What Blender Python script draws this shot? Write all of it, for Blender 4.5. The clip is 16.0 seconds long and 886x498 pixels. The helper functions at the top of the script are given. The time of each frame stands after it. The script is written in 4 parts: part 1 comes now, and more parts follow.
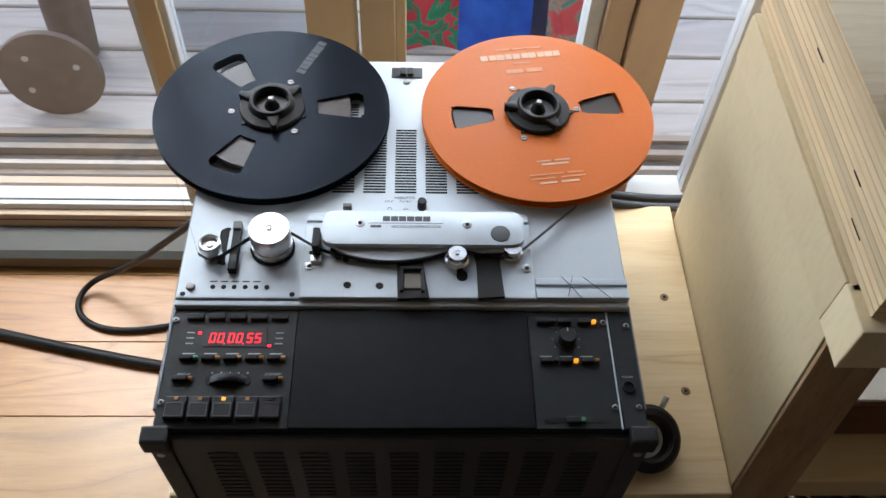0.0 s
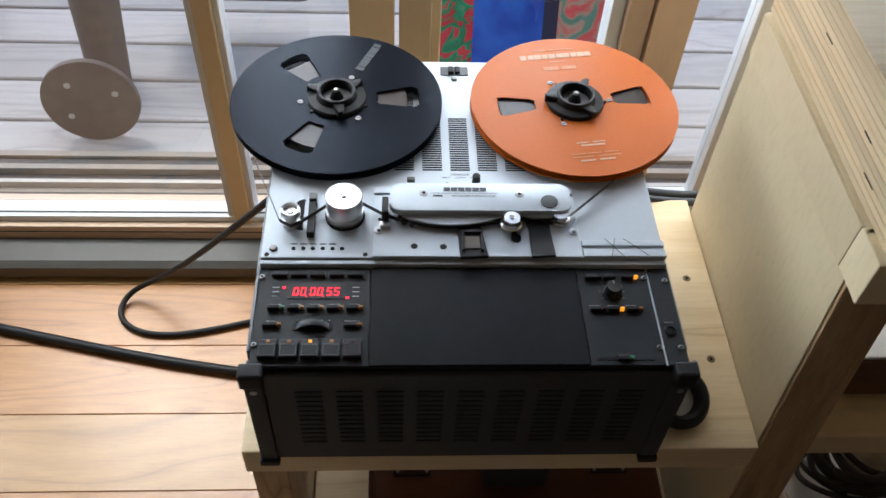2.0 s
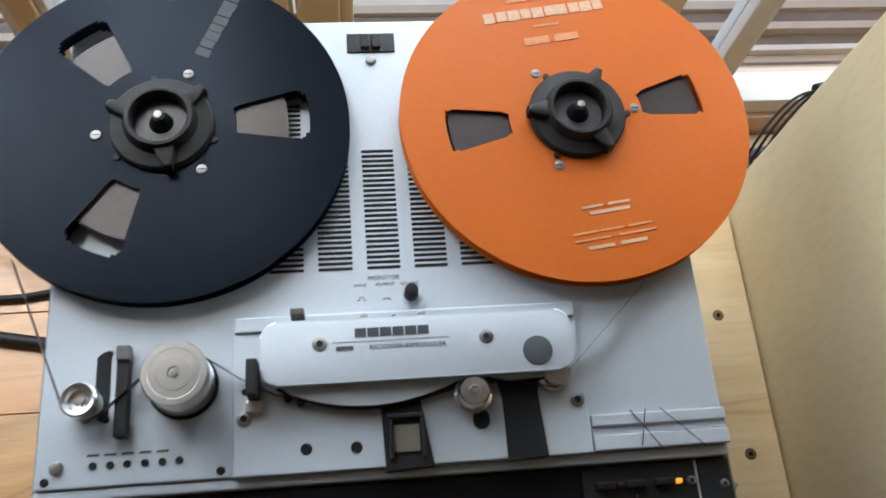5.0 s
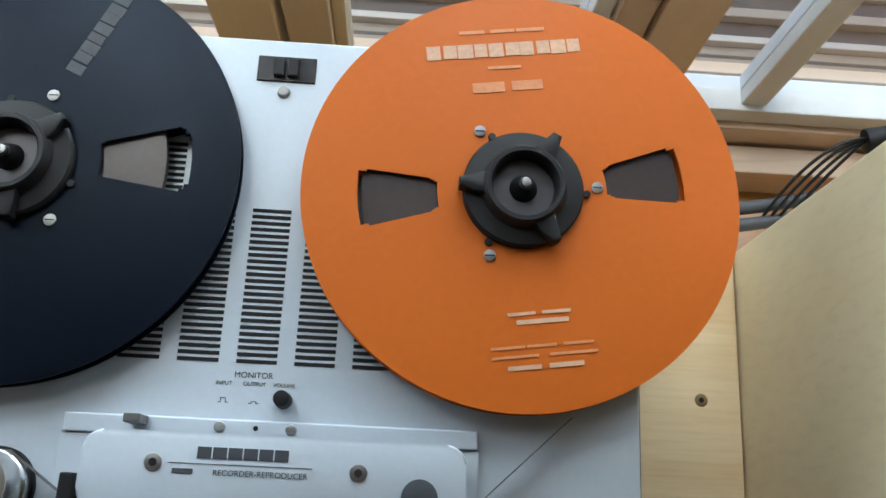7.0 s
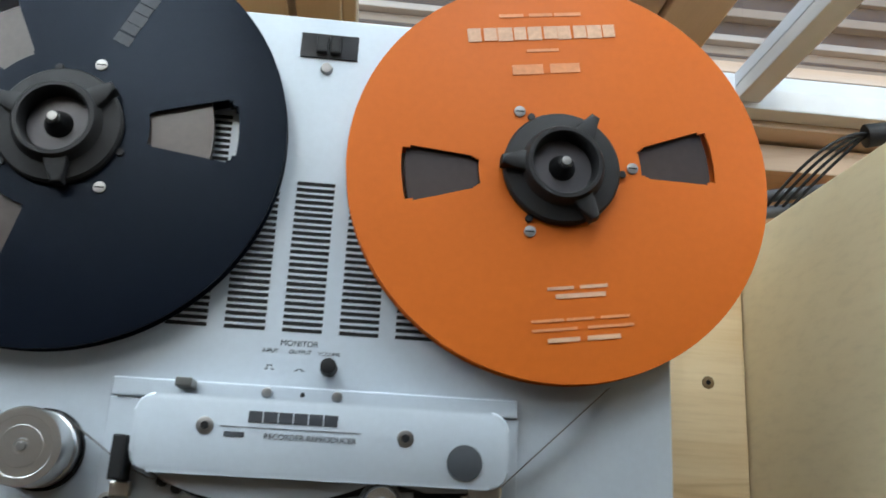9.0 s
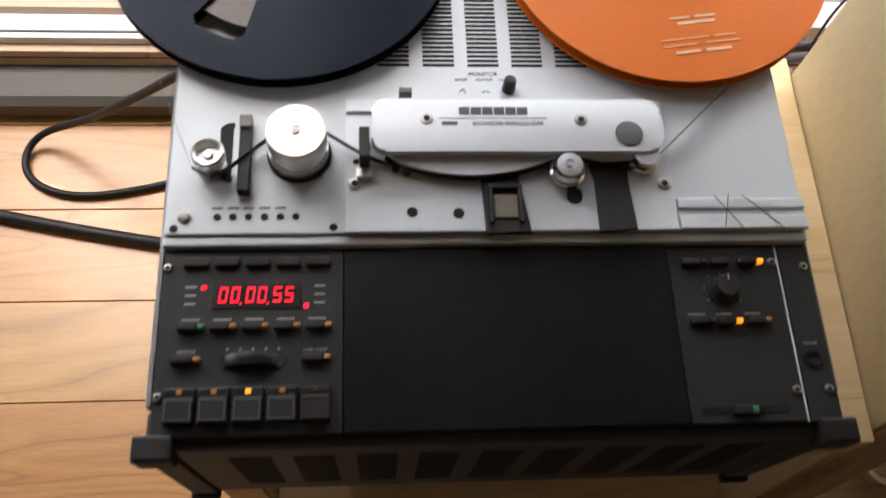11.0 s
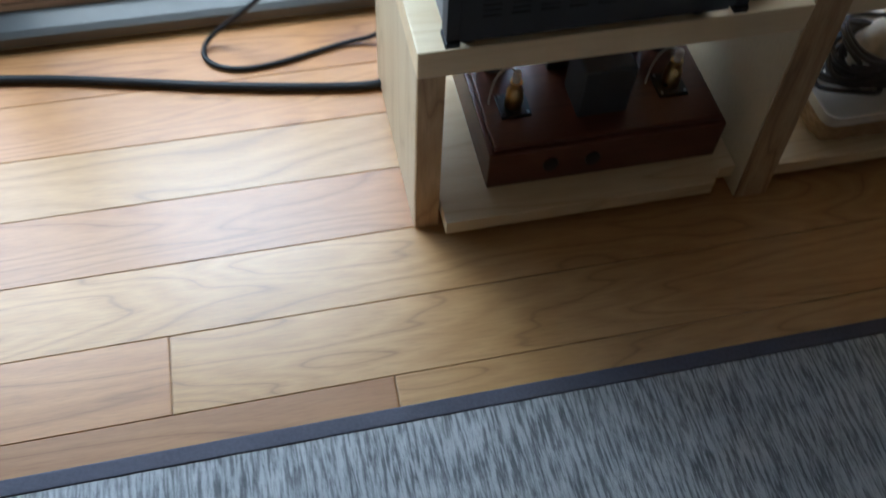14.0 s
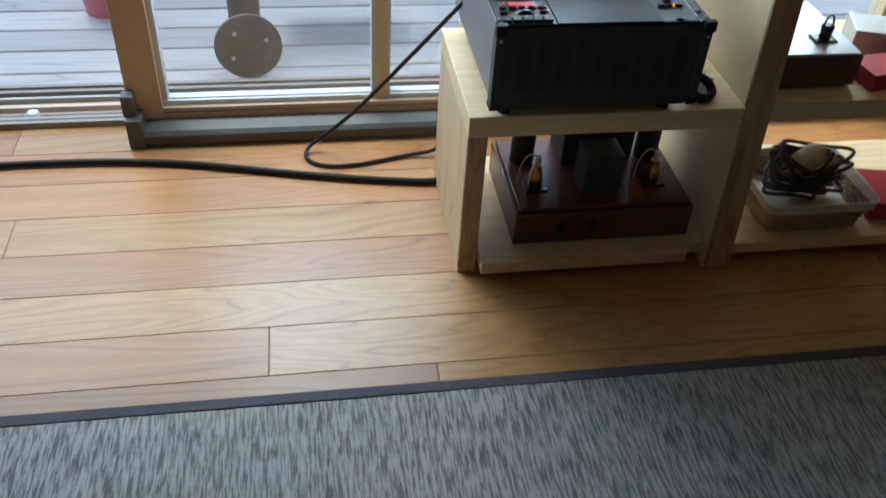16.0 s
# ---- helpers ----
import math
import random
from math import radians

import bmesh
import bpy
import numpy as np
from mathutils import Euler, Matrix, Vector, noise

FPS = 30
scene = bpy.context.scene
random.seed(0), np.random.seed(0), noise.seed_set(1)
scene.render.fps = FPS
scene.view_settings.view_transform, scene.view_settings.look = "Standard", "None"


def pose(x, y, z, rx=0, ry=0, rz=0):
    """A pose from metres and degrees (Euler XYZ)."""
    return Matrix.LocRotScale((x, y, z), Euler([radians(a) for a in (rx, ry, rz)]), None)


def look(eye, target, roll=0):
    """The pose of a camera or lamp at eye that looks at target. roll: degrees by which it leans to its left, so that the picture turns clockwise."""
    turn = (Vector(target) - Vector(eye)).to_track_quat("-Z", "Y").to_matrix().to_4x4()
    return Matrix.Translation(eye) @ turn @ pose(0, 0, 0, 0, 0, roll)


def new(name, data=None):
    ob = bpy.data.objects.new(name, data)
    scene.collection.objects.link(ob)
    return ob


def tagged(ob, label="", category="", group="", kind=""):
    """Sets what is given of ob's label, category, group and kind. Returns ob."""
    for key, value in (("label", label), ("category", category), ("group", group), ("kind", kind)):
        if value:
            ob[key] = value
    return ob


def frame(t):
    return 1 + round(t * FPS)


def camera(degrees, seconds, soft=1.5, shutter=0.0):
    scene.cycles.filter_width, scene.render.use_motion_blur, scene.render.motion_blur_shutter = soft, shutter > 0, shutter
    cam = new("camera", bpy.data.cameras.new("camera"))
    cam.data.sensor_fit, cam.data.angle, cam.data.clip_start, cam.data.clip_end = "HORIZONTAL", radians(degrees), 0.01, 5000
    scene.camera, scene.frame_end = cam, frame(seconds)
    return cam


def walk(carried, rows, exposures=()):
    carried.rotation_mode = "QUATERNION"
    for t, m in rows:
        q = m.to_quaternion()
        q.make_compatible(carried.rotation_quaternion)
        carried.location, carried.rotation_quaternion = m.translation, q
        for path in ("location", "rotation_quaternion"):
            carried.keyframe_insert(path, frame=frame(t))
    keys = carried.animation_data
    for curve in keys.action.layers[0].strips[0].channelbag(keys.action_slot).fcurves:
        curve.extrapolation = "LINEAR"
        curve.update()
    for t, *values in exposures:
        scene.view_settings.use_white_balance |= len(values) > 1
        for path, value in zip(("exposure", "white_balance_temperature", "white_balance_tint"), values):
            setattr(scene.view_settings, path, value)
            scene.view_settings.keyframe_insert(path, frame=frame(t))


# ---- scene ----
cam = camera(54.0, 16.0, shutter=0.4)
PATH = [
    (0, (0.239, -0.357, 1.558), (0.31, 0.825, -0.054), 3.2),
    (0.5, (0.239, -0.384, 1.562), (0.279, 0.819, -0.035), 2.8),
    (1, (0.249, -0.432, 1.563), (0.263, 0.803, -0.01), 3.1),
    (1.5, (0.224, -0.472, 1.564), (0.262, 0.787, 0.011), 3.9),
    (2, (0.149, -0.51, 1.573), (0.253, 0.778, 0.046), 3.7),
    (2.5, (0.097, -0.513, 1.566), (0.235, 0.691, -0.025), 4.4),
    (3, (0.121, -0.45, 1.534), (0.248, 0.708, -0.092), 4.5),
    (3.5, (0.172, -0.327, 1.498), (0.252, 0.793, -0.158), 6.2),
    (4, (0.195, -0.17, 1.455), (0.315, 0.789, -0.296), 7.9),
    (4.5, (0.193, -0.008, 1.409), (0.376, 0.798, -0.412), 9.1),
    (5, (0.203, 0.068, 1.393), (0.423, 0.806, -0.454), 12.9),
    (5.2, (0.218, 0.097, 1.386), (0.437, 0.811, -0.469), 14.4),
    (7.3, (0.325, 0.236, 1.318), (0.395, 0.767, -0.609), 11.5),
    (7.5, (0.319, 0.243, 1.323), (0.404, 0.756, -0.609), 14.2),
    (8, (0.313, 0.244, 1.322), (0.413, 0.756, -0.609), 16.5),
    (8.2, (0.313, 0.243, 1.321), (0.423, 0.762, -0.608), 17.6),
    (10.3, (0.172, 0.059, 1.363), (0.376, 0.664, -0.532), 18.2),
    (10.5, (0.167, 0.03, 1.368), (0.346, 0.638, -0.529), 15.9),
    (11, (0.141, -0.11, 1.363), (0.296, 0.666, -0.473), 9.8),
    (11.5, (0.112, -0.22, 1.402), (0.235, 0.608, -0.414), 8.7),
    (12, (0.079, -0.355, 1.417), (0.159, 0.504, -0.387), 5.1),
    (12.5, (-0.032, -0.557, 1.421), (0.21, 0.275, -0.381), 8.8),
    (13, (-0.154, -0.693, 1.443), (0.154, 0.117, -0.36), 7.8),
    (13.5, (-0.2, -0.754, 1.463), (0.128, 0.002, -0.359), 7.4),
    (14, (-0.269, -0.978, 1.501), (0.021, 0.091, -0.165), 3.7),
    (14.5, (-0.35, -1.202, 1.552), (-0.065, 0.043, 0.012), 3.3),
    (15, (-0.422, -1.419, 1.567), (-0.153, -0.069, 0.116), 2.6),
    (15.5, (-0.482, -1.611, 1.601), (-0.155, -0.215, 0.207), 4.0),
    (16, (-0.436, -1.702, 1.616), (-0.149, -0.211, 0.314), 3.8),
]
EXPOSURES = [
    (0, 0.94, 6350, 8), (4.5, 0.90, 6450, 8), (7.0, 0.64, 6100, 2), (8.4, 0.64, 6100, 2), (11.2, 1.08, 7600, 17), (12, 1.42, 7900, 22),
    (12.6, 1.68, 5850, 15), (13.3, 1.52, 5300, 5), (14.2, 1.15, 5080, 0), (15, 0.9, 5380, 0), (16, 0.95, 5680, -2),
]
walk(cam, [(t, look(eye, target, roll)) for t, eye, target, roll in PATH], EXPOSURES)


# ---- light ----
world = bpy.data.worlds.new("sky")
scene.world = world
world.use_nodes = True
wn = world.node_tree
sky = wn.nodes.new("ShaderNodeTexSky")
sky.sky_type = "NISHITA"
sky.sun_disc = False
sky.sun_elevation = radians(60)
sky.sun_rotation = radians(-30)
wn.links.new(sky.outputs[0], wn.nodes["Background"].inputs[0])
wn.nodes["Background"].inputs[1].default_value = 0.15


def lamp(name, kind, m, energy, color):
    data = bpy.data.lights.new(name, kind)
    data.energy, data.color = energy, color
    new(name, data).matrix_basis = m
    return data


sun = lamp("sun", "SUN", look((-1.5, 2.6, 5.0), (0, 0.6, 0)), 0.7, (1.0, 0.95, 0.88))
sun.angle = radians(25)
# skylight in the openings: the open doorway, the sliding leaf, the fixed window
SKY_LIGHT = 3.2
for name, x0, x1, z0, z1, share, tint in (
    ("doorway_light", -2.2, -1.03, 0.75, 1.5, 0.45, (0.90, 0.95, 1.0)),
    ("sliding_door_light", -0.87, 0.03, 0.80, 1.5, 1.08, (0.90, 0.95, 1.0)),
    ("fixed_window_light", 0.24, 1.48, 0.80, 1.25, 1.15, (0.92, 0.96, 1.0)),
):
    area = (x1 - x0) * (z1 - z0)
    xm, zm = (x0 + x1) / 2, (z0 + z1) / 2
    panel = lamp(name, "AREA", look((xm, 0.96, zm), (xm, -1.0, zm - 0.75)), SKY_LIGHT * share * math.pi * area, tint)
    panel.shape, panel.size, panel.size_y = "RECTANGLE", x1 - x0, z1 - z0


# ---- materials ----
def material(name):
    mat = bpy.data.materials.new(name)
    mat.use_nodes = True
    nt = mat.node_tree
    return mat, nt, nt.nodes["Principled BSDF"]


def coords(nt, scale=(1, 1, 1), rot=(0, 0, 0), per_object=False):
    tc = nt.nodes.new("ShaderNodeTexCoord")
    mp = nt.nodes.new("ShaderNodeMapping")
    mp.inputs["Scale"].default_value = scale
    mp.inputs["Rotation"].default_value = [radians(a) for a in rot]
    nt.links.new(tc.outputs["Object"], mp.inputs["Vector"])
    if per_object:
        oi = nt.nodes.new("ShaderNodeObjectInfo")
        mul = nt.nodes.new("ShaderNodeVectorMath")
        mul.operation = "MULTIPLY_ADD"
        mul.inputs[1].default_value = (37, 53, 19)
        nt.links.new(oi.outputs["Random"], mul.inputs[0])
        nt.links.new(mp.outputs[0], mul.inputs[2])
        return mul.outputs[0]
    return mp.outputs[0]


def noise_tex(nt, vec, scale, detail=4.0, rough=0.55, dist=0.0):
    n = nt.nodes.new("ShaderNodeTexNoise")
    n.inputs["Scale"].default_value = scale
    n.inputs["Detail"].default_value = detail
    n.inputs["Roughness"].default_value = rough
    n.inputs["Distortion"].default_value = dist
    nt.links.new(vec, n.inputs["Vector"])
    return n.outputs["Fac"]


def ramp(nt, fac, stops):
    r = nt.nodes.new("ShaderNodeValToRGB")
    while len(r.color_ramp.elements) < len(stops):
        r.color_ramp.elements.new(0.5)
    for e, (p, c) in zip(r.color_ramp.elements, stops):
        e.position, e.color = p, (*c, 1)
    nt.links.new(fac, r.inputs[0])
    return r.outputs[0]


def mix(nt, fac, a, b, kind="MIX"):
    m = nt.nodes.new("ShaderNodeMix")
    m.data_type, m.blend_type = "RGBA", kind
    for sock, v in ((m.inputs[0], fac), (m.inputs[6], a), (m.inputs[7], b)):
        if isinstance(v, (int, float)):
            sock.default_value = v
        elif isinstance(v, tuple):
            sock.default_value = (*v, 1)
        else:
            nt.links.new(v, sock)
    return m.outputs[2]


def bump(nt, b, height, strength=0.2, distance=0.002):
    n = nt.nodes.new("ShaderNodeBump")
    n.inputs["Strength"].default_value = strength
    n.inputs["Distance"].default_value = distance
    nt.links.new(height, n.inputs["Height"])
    nt.links.new(n.outputs[0], b.inputs["Normal"])


def plain(name, color, rough=0.5, metal=0.0, vary=0.15, grain=60, relief=0.1, emit=None, shine=0.5):
    """Paint, plastic or metal with a slight mottling and fine relief."""
    mat, nt, b = material(name)
    v = coords(nt)
    f = noise_tex(nt, v, grain, 5)
    big = noise_tex(nt, v, 6, 3)
    dark = tuple(c * (1 - vary) for c in color)
    lite = tuple(min(1, c * (1 + vary)) for c in color)
    col = mix(nt, 0.5, ramp(nt, f, [(0.3, dark), (0.7, lite)]), ramp(nt, big, [(0.3, dark), (0.7, lite)]))
    nt.links.new(col, b.inputs["Base Color"])
    b.inputs["Metallic"].default_value = metal
    b.inputs["Specular IOR Level"].default_value = shine
    r = nt.nodes.new("ShaderNodeMapRange")
    r.inputs["To Min"].default_value, r.inputs["To Max"].default_value = max(0.02, rough - 0.08), min(1, rough + 0.08)
    nt.links.new(big, r.inputs["Value"])
    nt.links.new(r.outputs[0], b.inputs["Roughness"])
    if relief:
        bump(nt, b, f, relief, 0.001)
    if emit:
        b.inputs["Emission Color"].default_value = (*emit[0], 1)
        b.inputs["Emission Strength"].default_value = emit[1]
    return mat


def wood(name, dark, mid, lite, along="x", rough=0.45, ring=7.0, per_object=True, contrast=1.0, stretch=0.7, across=7.0, coat=0.0, hue=0.0):
    """Grain drawn out along one axis, with cathedral figure, pores and pieces that differ in tone."""
    mat, nt, b = material(name)
    s = {"x": (stretch, across, across), "y": (across, stretch, across), "z": (across, across, stretch)}[along]
    v = coords(nt, s, per_object=per_object)
    warp = noise_tex(nt, v, 0.55, 3, 0.5, 0.6)
    wave = nt.nodes.new("ShaderNodeMath")
    wave.operation = "MULTIPLY"
    wave.inputs[1].default_value = ring * 2
    nt.links.new(warp, wave.inputs[0])
    fr = nt.nodes.new("ShaderNodeMath")
    fr.operation = "PINGPONG"
    fr.inputs[1].default_value = 1.0
    nt.links.new(wave.outputs[0], fr.inputs[0])
    figure = ramp(nt, fr.outputs[0], [(0.0, mid), (0.55, lite), (0.92, mid), (1.0, dark)])
    fs = {"x": (stretch * 4, across * 6, across * 6), "y": (across * 6, stretch * 4, across * 6), "z": (across * 6, across * 6, stretch * 4)}[along]
    fine = noise_tex(nt, coords(nt, fs, per_object=per_object), 6, 5, 0.65)
    pores = ramp(nt, fine, [(0.34, dark), (0.5, mid), (0.75, lite)])
    col = mix(nt, 0.30 * contrast, mix(nt, min(1.0, 0.85 * contrast), mid, figure), pores)
    blot = noise_tex(nt, coords(nt, (1, 1, 1), per_object=per_object), 2.2, 3)
    col = mix(nt, 0.25, col, ramp(nt, blot, [(0.35, mid), (0.65, lite)]))
    if per_object:
        oi = nt.nodes.new("ShaderNodeObjectInfo")
        hsv = nt.nodes.new("ShaderNodeHueSaturation")
        mr = nt.nodes.new("ShaderNodeMapRange")
        mr.inputs["To Min"].default_value, mr.inputs["To Max"].default_value = 1 - 0.17 * contrast, 1 + 0.13 * contrast
        nt.links.new(oi.outputs["Random"], mr.inputs["Value"])
        nt.links.new(mr.outputs[0], hsv.inputs["Value"])
        nt.links.new(col, hsv.inputs["Color"])
        col = hsv.outputs[0]
        if hue:
            other = nt.nodes.new("ShaderNodeMath")
            other.operation = "MULTIPLY"
            other.inputs[1].default_value = 7.31
            nt.links.new(oi.outputs["Random"], other.inputs[0])
            part_of = nt.nodes.new("ShaderNodeMath")
            part_of.operation = "FRACT"
            nt.links.new(other.outputs[0], part_of.inputs[0])
            tint = ramp(nt, part_of.outputs[0], [(0.0, (1.0, 0.86, 0.74)), (0.45, (1.0, 0.95, 0.90)), (1.0, (0.96, 1.0, 0.97))])
            col = mix(nt, hue, col, tint, "MULTIPLY")
    nt.links.new(col, b.inputs["Base Color"])
    rr = nt.nodes.new("ShaderNodeMapRange")
    rr.inputs["To Min"].default_value, rr.inputs["To Max"].default_value = rough - 0.07, rough + 0.1
    nt.links.new(fine, rr.inputs["Value"])
    nt.links.new(rr.outputs[0], b.inputs["Roughness"])
    bump(nt, b, fine, 0.10, 0.0010)
    if coat:
        b.inputs["Coat Weight"].default_value = coat
        b.inputs["Coat Roughness"].default_value = 0.33
    return mat


OAK = wood("oak_plank", (0.22, 0.088, 0.028), (0.42, 0.206, 0.070), (0.56, 0.312, 0.120), "x", 0.36, 11, contrast=1.15, stretch=2.4, across=6, coat=0.35, hue=0.5)
OAK_RED = wood("reddish_oak_plank", (0.19, 0.075, 0.024), (0.385, 0.178, 0.060), (0.52, 0.272, 0.102), "x", 0.36, 9, contrast=1.15, stretch=2.4, across=6, coat=0.35, hue=0.3)
OAK_PALE = wood("yellowish_oak_plank", (0.22, 0.100, 0.030), (0.44, 0.236, 0.080), (0.59, 0.350, 0.138), "x", 0.36, 12, contrast=1.15, stretch=2.4, across=6, coat=0.35)
PINE = wood("pine_board", (0.46, 0.29, 0.13), (0.68, 0.51, 0.29), (0.80, 0.66, 0.44), "x", 0.5, 7, contrast=0.9)
PINE_UP = wood("pine_upright", (0.46, 0.30, 0.13), (0.68, 0.51, 0.29), (0.79, 0.65, 0.43), "z", 0.5, 7, contrast=0.9)
GRAIN_EDGE = wood("rough_grain_edge", (0.15, 0.07, 0.03), (0.42, 0.26, 0.13), (0.62, 0.44, 0.25), "z", 0.6, 10, contrast=1.3)
PLY_FACE = wood("birch_ply_face", (0.46, 0.36, 0.21), (0.73, 0.60, 0.38), (0.85, 0.75, 0.52), "z", 0.5, 2.0, contrast=0.75, stretch=1.6, across=3.5)
PLY_LIGHT = wood("birch_ply_layer", (0.50, 0.37, 0.20), (0.66, 0.51, 0.31), (0.75, 0.61, 0.40), "y", 0.6, 6, contrast=1.2)
PLY_DARK = wood("ply_glue_layer", (0.30, 0.21, 0.11), (0.52, 0.39, 0.23), (0.62, 0.48, 0.30), "y", 0.6, 6, contrast=1.2)
SASH = wood("sash_wood", (0.46, 0.32, 0.21), (0.62, 0.46, 0.33), (0.70, 0.54, 0.40), "x", 0.4, 4, contrast=0.6)
SASH_UP = wood("sash_wood_upright", (0.46, 0.32, 0.21), (0.62, 0.46, 0.33), (0.70, 0.54, 0.40), "z", 0.4, 4, contrast=0.6)
PALE_UP = wood("pale_frame_wood", (0.55, 0.42, 0.24), (0.70, 0.56, 0.36), (0.77, 0.64, 0.44), "z", 0.45, 4, contrast=0.5)
# Mahogany taken darker, so part of the amplifier's shade is in its colour.
MAHOGANY = wood("mahogany", (0.035, 0.011, 0.007), (0.085, 0.027, 0.015), (0.135, 0.048, 0.025), "x", 0.33, 6)
DECKING = wood("weathered_decking", (0.26, 0.23, 0.21), (0.47, 0.435, 0.41), (0.61, 0.58, 0.555), "x", 0.65, 8, stretch=6.0, across=7)
STUMP = plain("brown_disc", (0.17, 0.135, 0.115), 0.6, vary=0.25, grain=30)
ALU = plain("brushed_deck", (0.55, 0.605, 0.665), 0.42, 0.2, 0.04, 240, 0.04)
ALU_BRIGHT = plain("machined_aluminium", (0.78, 0.77, 0.75), 0.28, 1.0, 0.04, 300, 0.04)
BLACK = plain("black_crackle", (0.034, 0.0365, 0.041), 0.55, 0.0, 0.3, 500, 0.25, shine=0.45)
BLACK_FACE = plain("black_front_panel", (0.0050, 0.0055, 0.0066), 0.42, 0.0, 0.5, 60, 0.05, shine=0.20)
GREY_FACE = plain("dark_grey_panel", (0.022, 0.0245, 0.026), 0.42, 0.0, 0.2, 200, 0.05, shine=0.3)
RUBBER = plain("black_rubber", (0.010, 0.010, 0.011), 0.55, 0.0, 0.3, 120, 0.1, shine=0.35)
GLOSS_BLACK = plain("gloss_black", (0.010, 0.010, 0.012), 0.3, 0.0, 0.2, 80, 0.03)
SLOT = plain("slot_dark", (0.006, 0.006, 0.007), 0.8, 0, 0.1, 50, 0)
VENT_DARK = plain("vent_dark", (0.023, 0.025, 0.028), 0.6, 0, 0.1, 50, 0, shine=0.35)
# Black reel; blue in base colour and specular tint stands for reflected sky.
REEL_BLACK = plain("black_with_sky_tint", (0.0030, 0.0045, 0.0085), 0.30, 0.0, 0.12, 160, 0.02, shine=0.13)
REEL_BLACK.node_tree.nodes["Principled BSDF"].inputs["Specular Tint"].default_value = (0.62, 0.76, 1.0, 1)
REEL_ORANGE = plain("orange_reel", (0.56, 0.125, 0.010), 0.5, 0.0, 0.06, 180, 0.02, shine=0.25)
DISH = plain("grey_dish", (0.11, 0.105, 0.115), 0.45, 0.2, 0.1, 120, 0.02)
TAPE = plain("brown_tape", (0.045, 0.032, 0.028), 0.35, 0.0, 0.2, 200, 0.05)
PRINT_WHITE = plain("pale_print", (0.60, 0.36, 0.23), 0.6, 0, 0.25, 300, 0)
PRINT_ORANGE = plain("pale_orange_print", (0.64, 0.25, 0.10), 0.6, 0, 0.2, 300, 0)
PRINT_GREY = plain("grey_print", (0.045, 0.05, 0.06), 0.6, 0, 0.2, 300, 0)
PRINT_DARK = plain("dark_print", (0.05, 0.055, 0.065), 0.5, 0, 0.1, 300, 0)
LEGEND = plain("panel_legend", (0.33, 0.33, 0.34), 0.6, 0, 0.1, 300, 0)
DULL_BRASS = plain("dull_wood_screw", (0.22, 0.15, 0.08), 0.45, 0.5, 0.25, 200, 0.05)
KEY_FRAME = plain("key_frame", (0.045, 0.05, 0.052), 0.45, 0, 0.1, 200, 0.03)
SIDE_GREY = plain("grey_side_plate", (0.20, 0.21, 0.22), 0.4, 0.2, 0.08, 120, 0.03)
DULL_STEEL = plain("dull_steel", (0.30, 0.29, 0.28), 0.42, 0.9, 0.12, 200, 0.03)
STEEL = plain("steel", (0.44, 0.44, 0.44), 0.34, 1.0, 0.08, 200, 0.02)
BRASS = plain("brass", (0.66, 0.43, 0.16), 0.28, 1.0, 0.1, 100, 0.03)
WHITE_BEAD = plain("white_glazing_bead", (0.68, 0.70, 0.72), 0.4, 0, 0.04, 60, 0.03)
GREY_SEAL = plain("grey_door_profile", (0.12, 0.12, 0.113), 0.5, 0.2, 0.08, 40, 0.03)
DARK_TRACK = plain("dark_threshold", (0.10, 0.09, 0.085), 0.5, 0.3, 0.2, 40, 0.05)
# Walls and ceiling are unseen; these tones only set the room's bounce light.
WALL_FILL = plain("unseen_wall_fill_tone", (0.30, 0.21, 0.13), 0.8, 0, 0.08, 20, 0.05)
CEILING_FILL = plain("unseen_ceiling_fill_tone", (0.30, 0.25, 0.19), 0.8, 0, 0.03, 20, 0.05)
GREY_CLOTH = plain("grey_cover", (0.22, 0.23, 0.24), 0.9, 0, 0.15, 40, 0.2)
GREY_HOSE = plain("grey_hose", (0.045, 0.047, 0.055), 0.5, 0, 0.15, 80, 0.1)
RED_CARD = plain("red_card", (0.42, 0.03, 0.04), 0.5, 0, 0.1, 60, 0.03)
PALE_CARD = plain("pale_grey_metal", (0.55, 0.56, 0.56), 0.4, 0.3, 0.06, 60, 0.03)
WICKER = plain("pale_wicker", (0.40, 0.26, 0.13), 0.7, 0, 0.3, 60, 0.3)
PALE_TAUPE = plain("pale_taupe_metal", (0.50, 0.46, 0.41), 0.45, 0.2, 0.1, 40, 0.04)
TAUPE = plain("taupe_rail", (0.33, 0.28, 0.23), 0.5, 0.0, 0.12, 40, 0.04)
LINEN = plain("cream_lining", (0.66, 0.60, 0.52), 0.9, 0, 0.1, 200, 0.3)
PINK = plain("pink_bucket", (0.62, 0.20, 0.22), 0.5, 0, 0.08, 40, 0.05)
LED_RED = plain("red_led", (0.5, 0.01, 0.02), 0.4, 0, 0, 50, 0, ((1.0, 0.005, 0.022), 1.7))
LED_DIM = plain("unlit_segment", (0.03, 0.004, 0.006), 0.4, 0, 0, 50, 0)
LED_AMBER = plain("amber_lamp", (0.35, 0.14, 0.03), 0.35, 0, 0.1, 50, 0)
LED_AMBER_ON = plain("lit_amber_lamp", (0.6, 0.25, 0.03), 0.4, 0, 0, 50, 0, ((1.0, 0.36, 0.02), 0.55))
LED_GREEN = plain("green_lamp", (0.05, 0.2, 0.10), 0.35, 0, 0.1, 50, 0)


def glass_material():
    mat, nt, b = material("window_glass")
    b.inputs["Transmission Weight"].default_value = 1.0
